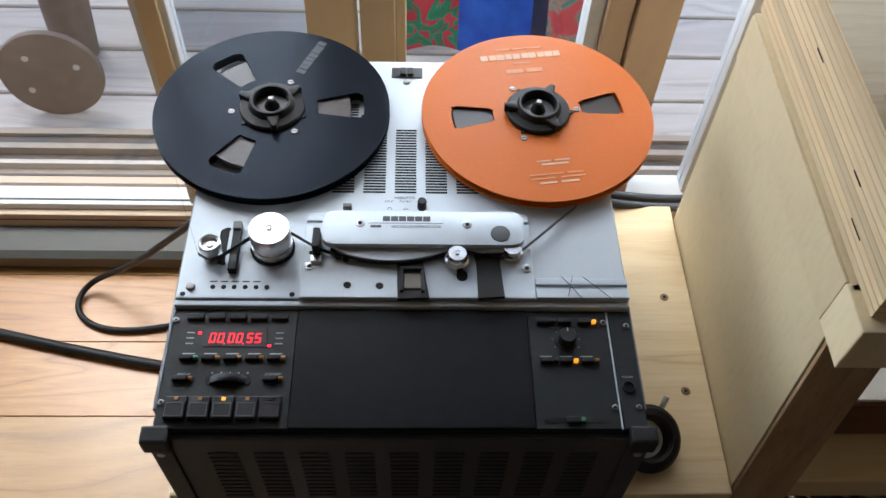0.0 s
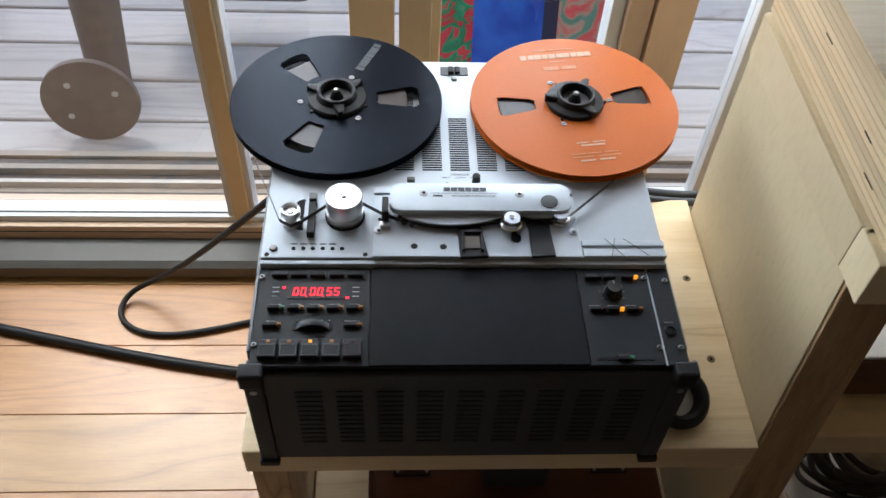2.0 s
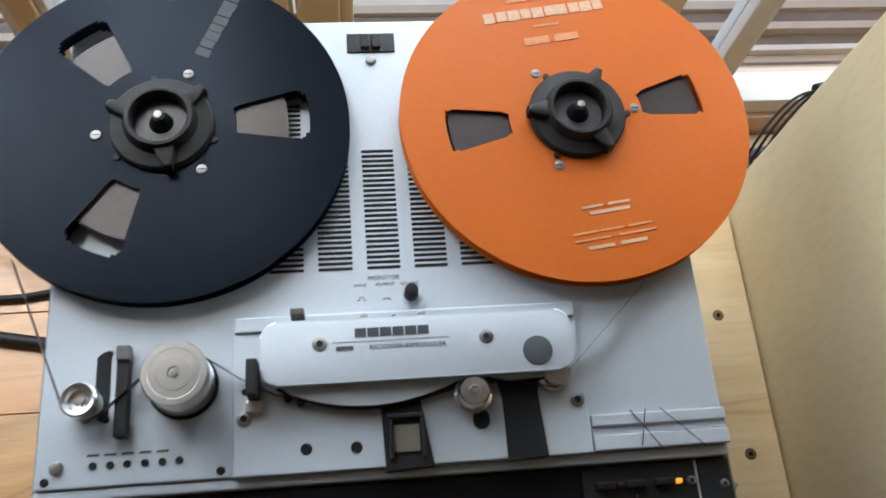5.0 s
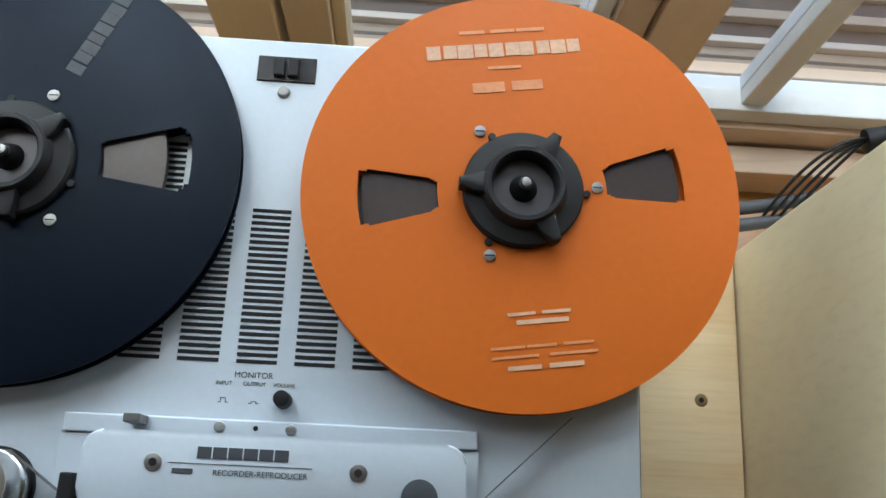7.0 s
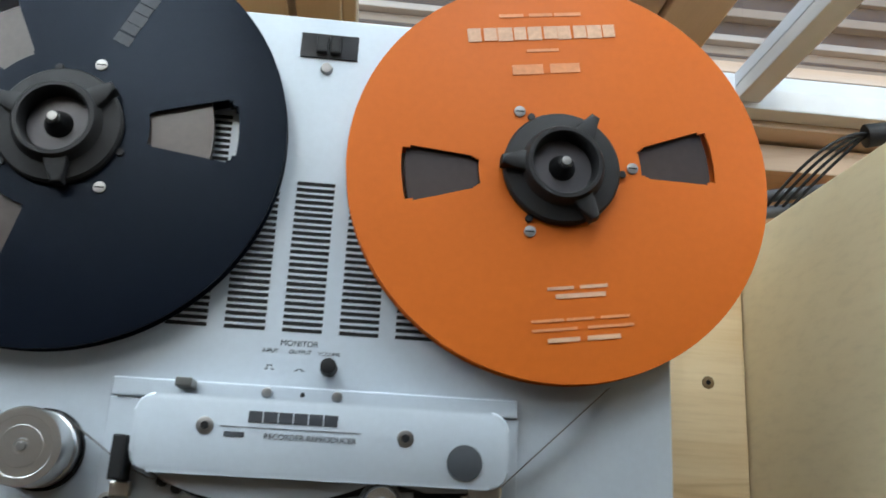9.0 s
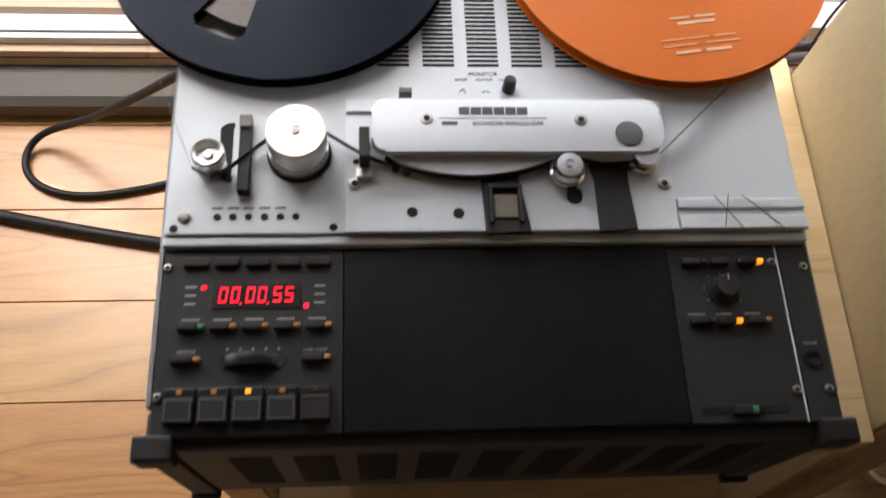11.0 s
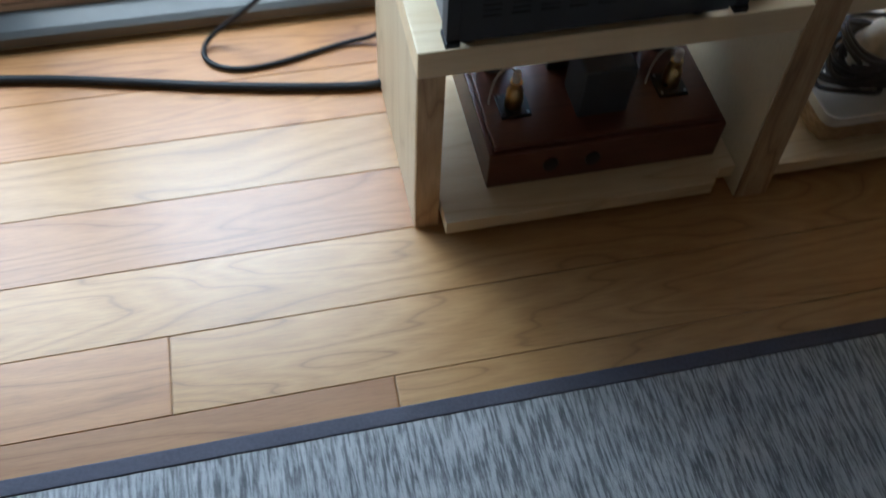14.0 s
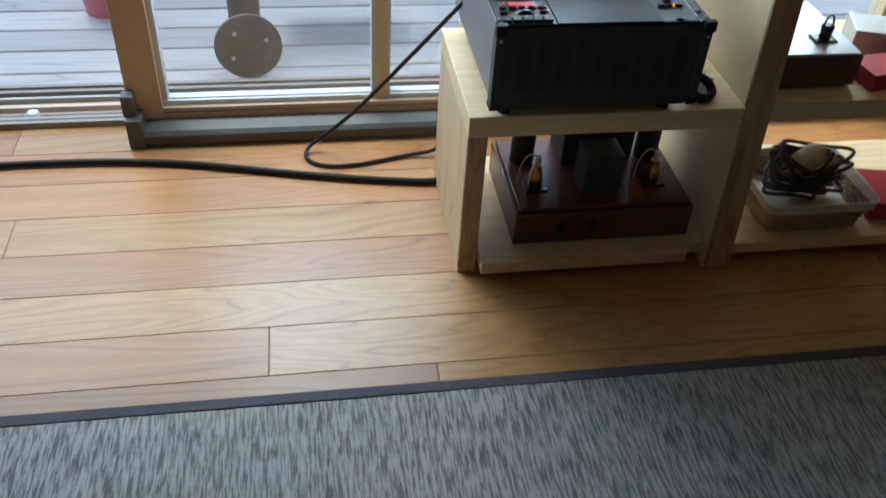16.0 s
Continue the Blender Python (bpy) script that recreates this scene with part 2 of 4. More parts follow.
    b.inputs["Roughness"].default_value = 0.0
    b.inputs["IOR"].default_value = 1.45
    b.inputs["Base Color"].default_value = (0.93, 0.95, 0.96, 1)
    return mat


def rug_material():
    mat, nt, b = material("grey_viscose_rug")
    streak = noise_tex(nt, coords(nt, (150, 15, 10)), 1.0, 4, 0.62, 0.25)
    fine = noise_tex(nt, coords(nt, (420, 90, 30)), 1.0, 3, 0.6)
    big = noise_tex(nt, coords(nt, (7, 16, 5)), 1.0, 5, 0.7)
    col = ramp(nt, streak, [(0.40, (0.075, 0.072, 0.07)), (0.47, (0.30, 0.292, 0.28)), (0.57, (0.64, 0.625, 0.60))])
    col = mix(nt, 0.22, col, ramp(nt, fine, [(0.3, (0.10, 0.10, 0.105)), (0.7, (0.46, 0.455, 0.44))]))
    col = mix(nt, 0.28, col, ramp(nt, big, [(0.40, (0.15, 0.155, 0.155)), (0.65, (0.46, 0.45, 0.43))]))
    nt.links.new(col, b.inputs["Base Color"])
    b.inputs["Roughness"].default_value = 0.75
    b.inputs["Sheen Weight"].default_value = 0.25
    bump(nt, b, fine, 0.6, 0.004)
    return mat


def cloth_material():
    """Printed cloth: green and red scrolls, a blue field, a red border."""
    mat, nt, b = material("printed_cloth")
    tc = nt.nodes.new("ShaderNodeTexCoord")
    sep = nt.nodes.new("ShaderNodeSeparateXYZ")
    nt.links.new(tc.outputs["Object"], sep.inputs[0])
    v = coords(nt)
    n = noise_tex(nt, v, 14, 2, 0.5, 1.5)
    scroll = ramp(nt, n, [(0.40, (0.50, 0.03, 0.05)), (0.47, (0.02, 0.20, 0.10)), (0.56, (0.03, 0.28, 0.15)), (0.60, (0.55, 0.05, 0.07))])
    blue = ramp(nt, noise_tex(nt, v, 11, 3), [(0.35, (0.015, 0.06, 0.42)), (0.65, (0.03, 0.14, 0.62))])
    border = ramp(nt, n, [(0.42, (0.60, 0.08, 0.09)), (0.55, (0.40, 0.28, 0.22)), (0.65, (0.10, 0.25, 0.20))])
    x = sep.outputs[0]

    def step(at):
        m = nt.nodes.new("ShaderNodeMath")
        m.operation = "GREATER_THAN"
        m.inputs[1].default_value = at
        nt.links.new(x, m.inputs[0])
        return m.outputs[0]

    col = mix(nt, step(0.36), scroll, blue)
    col = mix(nt, step(0.56), col, (0.03, 0.03, 0.07))
    col = mix(nt, step(0.60), col, border)
    nt.links.new(col, b.inputs["Base Color"])
    b.inputs["Roughness"].default_value = 0.85
    return mat


GLASS, RUG, CLOTH = glass_material(), rug_material(), cloth_material()


# ---- building helpers ----
def box(bm, x0, x1, y0, y1, z0, z1, bevel=0.0, seg=2):
    m = Matrix.Translation(((x0 + x1) / 2, (y0 + y1) / 2, (z0 + z1) / 2)) @ Matrix.Diagonal((x1 - x0, y1 - y0, z1 - z0, 1))
    vs = bmesh.ops.create_cube(bm, size=1, matrix=m)["verts"]
    if bevel:
        es = list({e for v in vs for e in v.link_edges})
        bmesh.ops.bevel(bm, geom=es, offset=bevel, segments=seg, profile=0.6, affect="EDGES")
    return bm


def cyl(bm, x, y, z0, z1, r, r2=None, seg=32, bevel=0.0, m=None):
    mm = Matrix.Translation((x, y, (z0 + z1) / 2))
    if m is not None:
        mm = m
    vs = bmesh.ops.create_cone(bm, cap_ends=True, segments=seg, radius1=r, radius2=r if r2 is None else r2, depth=abs(z1 - z0), matrix=mm)["verts"]
    if bevel:
        es = [e for e in {e for v in vs for e in v.link_edges} if len(e.link_faces) == 2 and any(len(f.verts) > 4 for f in e.link_faces)]
        bmesh.ops.bevel(bm, geom=es, offset=bevel, segments=2, profile=0.6, affect="EDGES")
    return bm


def lathe(bm, profile, seg=48, m=None):
    """Turn (radius, height) pairs about z."""
    m = m or Matrix.Identity(4)
    rings = []
    for r, z in profile:
        rings.append([bm.verts.new(m @ Vector((r * math.cos(a), r * math.sin(a), z))) for a in (2 * math.pi * k / seg for k in range(seg))])
    for a, b in zip(rings, rings[1:]):
        for k in range(seg):
            bm.faces.new((a[k], a[(k + 1) % seg], b[(k + 1) % seg], b[k]))
    return bm


def prism(bm, outline, z0, z1, bevel=0.0):
    """Stand an outline of (x, y) up between two heights."""
    low = [bm.verts.new((x, y, z0)) for x, y in outline]
    top = [bm.verts.new((x, y, z1)) for x, y in outline]
    n = len(outline)
    bm.faces.new(low[::-1])
    cap = bm.faces.new(top)
    for k in range(n):
        bm.faces.new((low[k], low[(k + 1) % n], top[(k + 1) % n], top[k]))
    if bevel:
        bmesh.ops.bevel(bm, geom=list(cap.edges), offset=bevel, segments=3, profile=0.6, affect="EDGES")
    return bm


def slot_outline(x0, x1, y0, y1, r, n=6):
    pts = []
    for cx, cy, a0 in ((x1 - r, y1 - r, 0), (x0 + r, y1 - r, 90), (x0 + r, y0 + r, 180), (x1 - r, y0 + r, 270)):
        pts += [(cx + r * math.cos(radians(a0 + 90 * k / n)), cy + r * math.sin(radians(a0 + 90 * k / n))) for k in range(n + 1)]
    return pts


ORIGIN = {}


def thing(name, at, label, category, group="", kind=""):
    ob = new(name)
    ob.empty_display_size = 0.05
    ob.location = at
    ORIGIN[ob.name] = Vector(at)
    return tagged(ob, label, category, group, kind)


def mesh_of(name, bm, mat, smooth=False):
    bmesh.ops.recalc_face_normals(bm, faces=bm.faces[:])
    me = bpy.data.meshes.new(name)
    bm.to_mesh(me)
    bm.free()
    me.materials.append(mat)
    if smooth:
        for p in me.polygons:
            p.use_smooth = True
        me.set_sharp_from_angle(angle=radians(35))
    return me


def part(name, bm, mat, parent, label="", smooth=False):
    ob = new(name, mesh_of(name, bm, mat, smooth))
    ob.parent = parent
    if parent.name in ORIGIN:
        ob.matrix_parent_inverse = Matrix.Translation(-ORIGIN[parent.name])
    return tagged(ob, label)


def single(name, bm, mat, label="", category="", group="", kind="", smooth=False):
    return tagged(new(name, mesh_of(name, bm, mat, smooth)), label, category, group, kind)


def B():
    return bmesh.new()


def tube(name, points, radius, mat, parent=None, label="", category="", res=6):
    cu = bpy.data.curves.new(name, "CURVE")
    cu.dimensions, cu.bevel_depth, cu.bevel_resolution, cu.resolution_u, cu.use_fill_caps = "3D", radius, 3, res, True
    sp = cu.splines.new("NURBS")
    sp.points.add(len(points) - 1)
    for p, co in zip(sp.points, points):
        p.co = (*co, 1)
    sp.use_endpoint_u, sp.order_u = True, 4
    tmp = bpy.data.objects.new(name, cu)
    scene.collection.objects.link(tmp)
    me = bpy.data.meshes.new_from_object(tmp.evaluated_get(bpy.context.evaluated_depsgraph_get()))
    bpy.data.objects.remove(tmp)
    bpy.data.curves.remove(cu)
    me.name = name
    me.materials.clear()
    me.materials.append(mat)
    for p in me.polygons:
        p.use_smooth = True
    ob = new(name, me)
    if parent is not None:
        ob.parent = parent
        if parent.name in ORIGIN:
            ob.matrix_parent_inverse = Matrix.Translation(-ORIGIN[parent.name])
    return tagged(ob, label, category)


def lettering(name, words, x, y, z, size, mat, parent, label=""):
    """Flat words from the built-in font, facing up, centred on x."""
    cu = bpy.data.curves.new(name, "FONT")
    cu.body, cu.size, cu.align_x, cu.extrude = words, size, "CENTER", 0.0001
    tmp = bpy.data.objects.new(name, cu)
    scene.collection.objects.link(tmp)
    me = bpy.data.meshes.new_from_object(tmp.evaluated_get(bpy.context.evaluated_depsgraph_get()))
    bpy.data.objects.remove(tmp)
    bpy.data.curves.remove(cu)
    me.name = name
    me.materials.clear()
    me.materials.append(mat)
    me.transform(Matrix.Translation((x, y, z)))
    ob = new(name, me)
    ob.parent = parent
    if parent.name in ORIGIN:
        ob.matrix_parent_inverse = Matrix.Translation(-ORIGIN[parent.name])
    return tagged(ob, label)

# ---- the room ----
# sub-floor under the planks, which are laid last
bm = B()
box(bm, -3.2, 3.2, -4.2, 0.86, -0.12, -0.016)
floor = single("floor", bm, DARK_TRACK, "oak plank floor with dark joints", "floor", kind="structure")

# Unseen shell that closes the room, coloured to keep the fill warm and dim.
bm = B()
box(bm, -3.2, 3.2, -4.2, 0.9, 2.5, 2.6)
single("ceiling", bm, CEILING_FILL, "plain unseen ceiling, toned for warm dim fill", "ceiling", kind="structure")
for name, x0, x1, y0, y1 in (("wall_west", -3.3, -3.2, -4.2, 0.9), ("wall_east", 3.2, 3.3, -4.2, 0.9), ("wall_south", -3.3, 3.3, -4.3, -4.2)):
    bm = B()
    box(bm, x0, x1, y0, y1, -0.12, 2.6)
    single(name, bm, WALL_FILL, "plain unseen wall, toned for warm dim fill", "wall", kind="structure")
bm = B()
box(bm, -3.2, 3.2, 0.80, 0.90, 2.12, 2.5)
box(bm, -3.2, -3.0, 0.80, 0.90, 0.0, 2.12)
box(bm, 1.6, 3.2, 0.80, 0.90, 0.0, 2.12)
single("wall_north", bm, WALL_FILL, "unseen wall round the glazed opening, toned for warm dim fill", "wall", kind="structure")

# threshold of the open doorway and under the glazing
sill = thing("threshold", (-0.2, 0.95, 0.0), "grooved sill with dark tracks below the sliding glass", "threshold", kind="structure")
for name, mat, y0, y1, z1, words in (
    ("inner_rail", TAUPE, 0.86, 0.905, 0.022, "taupe inner rail"),
    ("track", PALE_TAUPE, 0.905, 0.944, 0.012, "pale grooved track"),
    ("ridge", SASH, 0.944, 0.965, 0.030, "thin wooden ridge"),
    ("flat", TAUPE, 0.965, 1.005, 0.010, ""),
    ("ridge", PALE_TAUPE, 1.005, 1.018, 0.028, "pale metal ridge"),
    ("outer_track", DARK_TRACK, 1.018, 1.060, 0.0, "dark outer track"),
    ("ridge", TAUPE, 1.060, 1.078, 0.020, ""),
    ("outer_track", DARK_TRACK, 1.078, 1.120, -0.004, "dark outer track"),
    ("nosing", TAUPE, 1.120, 1.140, 0.006, "taupe outer nosing"),
):
    bm = B()
    box(bm, -3.0, 1.6, y0, y1 - 0.0005, -0.05, z1, 0.002)
    part(name, bm, mat, sill, words)
for y, z in ((0.880, 0.0222), (0.922, 0.0122), (0.985, 0.0102)):
    bm = B()
    box(bm, -3.0, 1.6, y - 0.003, y + 0.003, z, z + 0.0012, 0.0004)
    part("groove", bm, DARK_TRACK, sill, "dark groove line")
bm = B()
cyl(bm, -1.335, 0.925, 0.012, 0.026, 0.024, 0.018, 16, 0.003)
part("stop", bm, WHITE_BEAD, sill, "small white door stop")

# sliding leaf: stiles, rail, bead and panes
leaf = thing("door_1", (-0.45, 0.83, 0.0), "pale wooden sliding glass door standing open", "door", kind="structure")
for name, mat, x0, x1, y0, y1, z0, z1 in (
    ("stile", SASH_UP, -1.0, -0.895, 0.79, 0.868, 0.03, 2.1),
    ("stile", PALE_UP, 0.062, 0.142, 0.79, 0.868, 0.03, 2.1),
    ("bottom_rail", SASH, -0.895, 0.062, 0.79, 0.868, 0.03, 0.105),
    ("top_rail", SASH, -0.895, 0.062, 0.79, 0.868, 2.02, 2.1),
    ("muntin", PALE_UP, -0.213, -0.178, 0.80, 0.862, 0.105, 2.02),
    ("rail_groove", DARK_TRACK, -0.895, 0.062, 0.7886, 0.7898, 0.0875, 0.0900),
    ("glazing_seal", GREY_SEAL, -0.877, -0.227, 0.8165, 0.8195, 0.1222, 0.1245),
    ("glazing_seal", GREY_SEAL, -0.166, 0.062, 0.8165, 0.8195, 0.1222, 0.1245),
    ("glazing_bead", WHITE_BEAD, -0.895, -0.213, 0.805, 0.858, 0.105, 0.122),
    ("glazing_bead", WHITE_BEAD, -0.178, 0.062, 0.805, 0.858, 0.105, 0.122),
    ("glazing_bead", WHITE_BEAD, -0.895, -0.877, 0.808, 0.855, 0.122, 2.02),
    ("glazing_bead", WHITE_BEAD, -0.227, -0.213, 0.808, 0.855, 0.122, 2.02),
    ("glazing_bead", WHITE_BEAD, -0.178, -0.166, 0.808, 0.855, 0.122, 2.02),
):
    bm = B()
    box(bm, x0, x1, y0, y1, z0, z1, 0.003 if min(y1 - y0, z1 - z0) > 0.01 else 0.0003)
    part(name, bm, mat, leaf)
for x0, x1 in ((-0.877, -0.227), (-0.166, 0.062)):
    bm = B()
    box(bm, x0, x1, 0.832, 0.838, 0.122, 2.02)
    pane = part("pane", bm, GLASS, leaf, "clear glass pane")
    pane.visible_shadow = False
bm = B()
prism(bm, [(0.722, 0.012), (0.79, 0.012), (0.79, 0.066), (0.774, 0.066), (0.735, 0.054), (0.722, 0.042)], -0.955, 0.60, 0)
for v in bm.verts:
    v.co = Vector((v.co.z, v.co.x, v.co.y))
part("bottom_profile", bm, GREY_SEAL, leaf, "grey metal weather profile")
bm = B()
box(bm, -1.005, -0.955, 0.716, 0.795, 0.004, 0.105, 0.006)
box(bm, -1.012, -0.972, 0.745, 0.79, 0.10, 0.175, 0.006)
part("end_cap", bm, GREY_SEAL, leaf, "grey plastic end cap")
bm = B()
box(bm, -0.93, -0.885, 0.745, 0.785, 0.0, 0.014, 0.003)
part("roller_foot", bm, RUBBER, leaf, "black rubber foot")

# fixed glazing beside it
fixed = thing("window_1", (0.9, 0.83, 0.0), "fixed pale wooden window beside the sliding door", "window", kind="structure")
for name, mat, x0, x1, y0, y1, z0, z1 in (
    ("window_frame", PALE_UP, 0.150, 0.208, 0.80, 0.88, 0.03, 2.1),
    ("window_frame", PALE_UP, 0.208, 0.226, 0.815, 0.87, 0.12, 2.02),
    ("window_frame", WHITE_BEAD, 0.530, 0.556, 0.81, 0.87, 0.12, 2.02),
    ("window_frame", SASH_UP, 0.556, 0.600, 0.795, 0.88, 0.03, 2.1),
    ("window_frame", SASH_UP, 0.603, 0.675, 0.785, 0.875, 0.03, 2.1),
    ("mullion", WHITE_BEAD, 0.800, 0.838, 0.81, 0.86, 0.165, 2.02),
    ("window_frame", PALE_UP, 1.5, 1.6, 0.79, 0.87, 0.03, 2.1),
    ("bottom_rail", SASH, 0.208, 0.556, 0.80, 0.87, 0.03, 0.115),
    ("bottom_rail", SASH, 0.675, 1.5, 0.79, 0.87, 0.03, 0.135),
    ("glazing_bead", WHITE_BEAD, 0.675, 1.5, 0.80, 0.86, 0.135, 0.175),
    ("glazing_bead", WHITE_BEAD, 0.226, 0.530, 0.81, 0.86, 0.115, 0.135),
    ("top_rail", SASH, 0.208, 1.5, 0.79, 0.87, 2.02, 2.1),
    ("window_sill", SASH, 0.60, 1.6, 0.74, 0.785, 0.0, 0.085),
):
    bm = B()
    box(bm, x0, x1, y0, y1, z0, z1, 0.003)
    part(name, bm, mat, fixed)
for x0, x1, z0 in ((0.226, 0.530, 0.135), (0.675, 0.800, 0.175), (0.838, 1.5, 0.175)):
    bm = B()
    box(bm, x0, x1, 0.832, 0.838, z0, 2.02)
    pane = part("pane", bm, GLASS, fixed, "clear glass pane")
    pane.visible_shadow = False

# ---- outside ----
bm = B()
box(bm, -40, 40, 1.045, 60, -0.5, -0.085)
single("ground", bm, DECKING, "dull ground below the wooden terrace", "ground", kind="structure")

# rug with a bound edge
rug = thing("rug", (0.0, -1.4, 0.0), "silvery grey woven rug with a dark bound edge", "rug")
bm = B()
bmesh.ops.create_grid(bm, x_segments=150, y_segments=80, size=1, matrix=Matrix.Translation((0, -1.43, 0.012)) @ Matrix.Diagonal((1.9, 1.05, 1, 1)))
for v in bm.verts:
    v.co.z += 0.0016 * noise.noise(Vector((v.co.x * 45, v.co.y * 12, 0)))
part("woven_field", bm, RUG, rug)
BINDING = plain("dark_grey_binding", (0.10, 0.095, 0.115), 0.9, 0, 0.25, 150, 0.4)
for x0, x1, y0, y1 in ((-1.93, 1.93, -0.380, -0.347), (-1.93, 1.93, -2.51, -2.48), (-1.93, -1.90, -2.48, -0.38), (1.90, 1.93, -2.48, -0.38)):
    bm = B()
    box(bm, x0, x1, y0, y1, 0.0, 0.0145, 0.005, 3)
    part("binding", bm, BINDING, rug, "dark grey fabric binding")

# ---- shelf unit ----
LEAN = 0.085  # the right upright leans back by this much in a metre
shelf = thing("wooden_shelf", (0.3, 0.25, 0.0), "raw pine and plywood shelf unit holding audio gear", "shelf")
bm = B()
box(bm, -0.056, -0.004, 0.052, 0.50, 0.0, 0.449, 0.002)
left_upright = part("upright", bm, PINE_UP, shelf)
bm = B()
box(bm, -0.0545, -0.0055, 0.046, 0.0519, 0.001, 0.448, 0.001)
part("front_edge", bm, GRAIN_EDGE, left_upright, "rough streaked front grain")
bm = B()
prism(bm, [(0.0, 0.0), (0.582, 0.0), (0.604, 0.035), (0.644, 0.035), (0.644, 0.50), (0.0, 0.50)], 0.032, 0.068, 0.002)
part("lower_board", bm, PINE, shelf)
bm = B()
box(bm, -0.058, 0.644, 0.034, 0.50, 0.450, 0.508, 0.003)
part("upper_board", bm, PINE, shelf)



def leaning(bm, lean=LEAN):
    for v in bm.verts:
        v.co.y += lean * v.co.z * max(0.0, 1 - v.co.y / 0.5)
    return bm


bm = B()
box(bm, 0.646, 0.722, 0.004, 0.475, 0.0, 0.9, 0.002)
right_upright = part("upright", leaning(bm), PLY_FACE, shelf, "pale plywood upright")
bm = B()
box(bm, 0.648, 0.720, -0.003, 0.0035, 0.001, 0.832, 0.001)
part("front_edge", leaning(bm), GRAIN_EDGE, right_upright, "dark streaked front grain")
bm = B()
box(bm, 0.6425, 0.6458, 0.0905, 0.475, 0.834, 0.9, 0.001)
part("head_strip", bm, PLY_FACE, right_upright, "pale strip glued along the top edge")
bm = B()
box(bm, 0.6425, 0.723, 0.036, 0.09, 0.834, 0.9, 0.002)
part("corner_block", bm, PLY_FACE, right_upright, "pale plywood corner")
for z0, z1, y0 in ((0.032, 0.068, 0.02), (0.458, 0.508, 0.05), (0.86, 0.9, 0.04)):
    bm = B()
    box(bm, 0.724, 1.75, y0, 0.50, z0, z1, 0.003)
    part("board", bm, PINE, shelf)
bm = B()
box(bm, 1.75, 1.80, 0.03, 0.50, 0.0, 0.9, 0.003)
part("upright", bm, PINE_UP, shelf)
for x, y in ((0.606, 0.329), (0.610, 0.178)):
    bm = B()
    cyl(bm, x, y, 0.5072, 0.5086, 0.0068, 0.0058, 20, 0.0004)
    wood_screw = part("screw", bm, DULL_BRASS, shelf, "dull countersunk wood screw", True)
    bm = B()
    cyl(bm, x, y, 0.5084, 0.5090, 0.0026, None, 6)
    part("socket", bm, SLOT, wood_screw)

# laminated plinth on top of the unit
plinth = thing("plywood_plinth", (0.95, 0.27, 0.9), "thick laminated birch plywood plinth on the shelf top", "plinth")
for k in range(12):
    z = 0.9005 + 0.0094 * k
    bm = B()
    box(bm, 0.654, 1.25, 0.052, 0.485, z, z + 0.0074)
    part("ply_layer", bm, PLY_LIGHT, plinth)
    bm = B()
    box(bm, 0.6545, 1.2494, 0.0525, 0.4845, z + 0.0074, z + 0.0094)
    part("glue_layer", bm, PLY_DARK, plinth)
bm = B()
box(bm, 0.654, 1.25, 0.052, 0.485, 1.0134, 1.016, 0.0006)
part("top_veneer", bm, PINE, plinth, "smooth pale top veneer")
for y, z, w in ((0.31, 0.972, 0.022), (0.16, 0.955, 0.020), (0.12, 0.925, 0.026), (0.40, 0.985, 0.016)):
    bm = B()
    box(bm, 0.6534, 0.656, y, y + w, z, z + 0.0016)
    part("veneer_void", bm, SLOT, plinth, "small dark gap in the layers")
bm = B()
lathe(bm, [(0.0, 1.016), (0.026, 1.016), (0.026, 1.023), (0.020, 1.031), (0.020, 1.041), (0.015, 1.047), (0.0, 1.048)], 32, Matrix.Translation((0.692, 0.207, 0)))
single("chrome_foot", bm, STEEL, "round polished chrome foot on the plinth", "foot", smooth=True)

# ---- tape recorder ----
rec = thing("tape_recorder", (0.23, 0.27, 0.508), "reel-to-reel tape recorder with silver deck and black panels", "tape recorder")
DZ, PZ = 0.768, 0.759
bm = B()
box(bm, -0.004, 0.466, 0.020, 0.500, 0.535, 0.755, 0.003)
part("chassis", bm, BLACK, rec)
for x0, x1 in ((-0.0185, -0.0145), (0.4745, 0.4785)):
    bm = B()
    box(bm, x0, x1, 0.03, 0.53, 0.566, 0.757, 0.001)
    part("side_plate", bm, SIDE_GREY, rec, "grey painted side plate")
bm = B()
box(bm, 0.0, 0.46, 0.0, 0.019, 0.560, 0.752, 0.002)
front = part("front_cover", bm, BLACK, rec, "black ventilated front cover")
for k in range(9):
    bm = B()
    for j in range(12):
        z = 0.600 + 0.0105 * j
        box(bm, 0.034 + 0.046 * k, 0.064 + 0.046 * k, -0.0012, 0.004, z, z + 0.0042)
    part("vent", bm, VENT_DARK, front, "stack of narrow slots")
for x0, x1 in ((-0.021, 0.0), (0.46, 0.481)):
    bm = B()
    box(bm, x0, x1, -0.003, 0.03, 0.562, 0.739, 0.002)
    post = part("corner_post", bm, BLACK, rec)
    bm = B()
    box(bm, x0 - 0.003, x1 + 0.003, -0.009, 0.010, 0.738, 0.764, 0.003)
    part("corner_cap", bm, RUBBER, post, "black plastic corner cap")
    bm = B()
    box(bm, x0 - 0.002, x1 + 0.002, -0.007, 0.03, 0.550, 0.5615, 0.003)
    part("corner_foot", bm, RUBBER, post)
    bm = B()
    cyl(bm, (x0 + x1) / 2, 0, 0, 0.004, 0.004, None, 12, 0, pose((x0 + x1) / 2, -0.0035, 0.725, 90, 0, 0))
    part("screw", bm, STEEL, post)
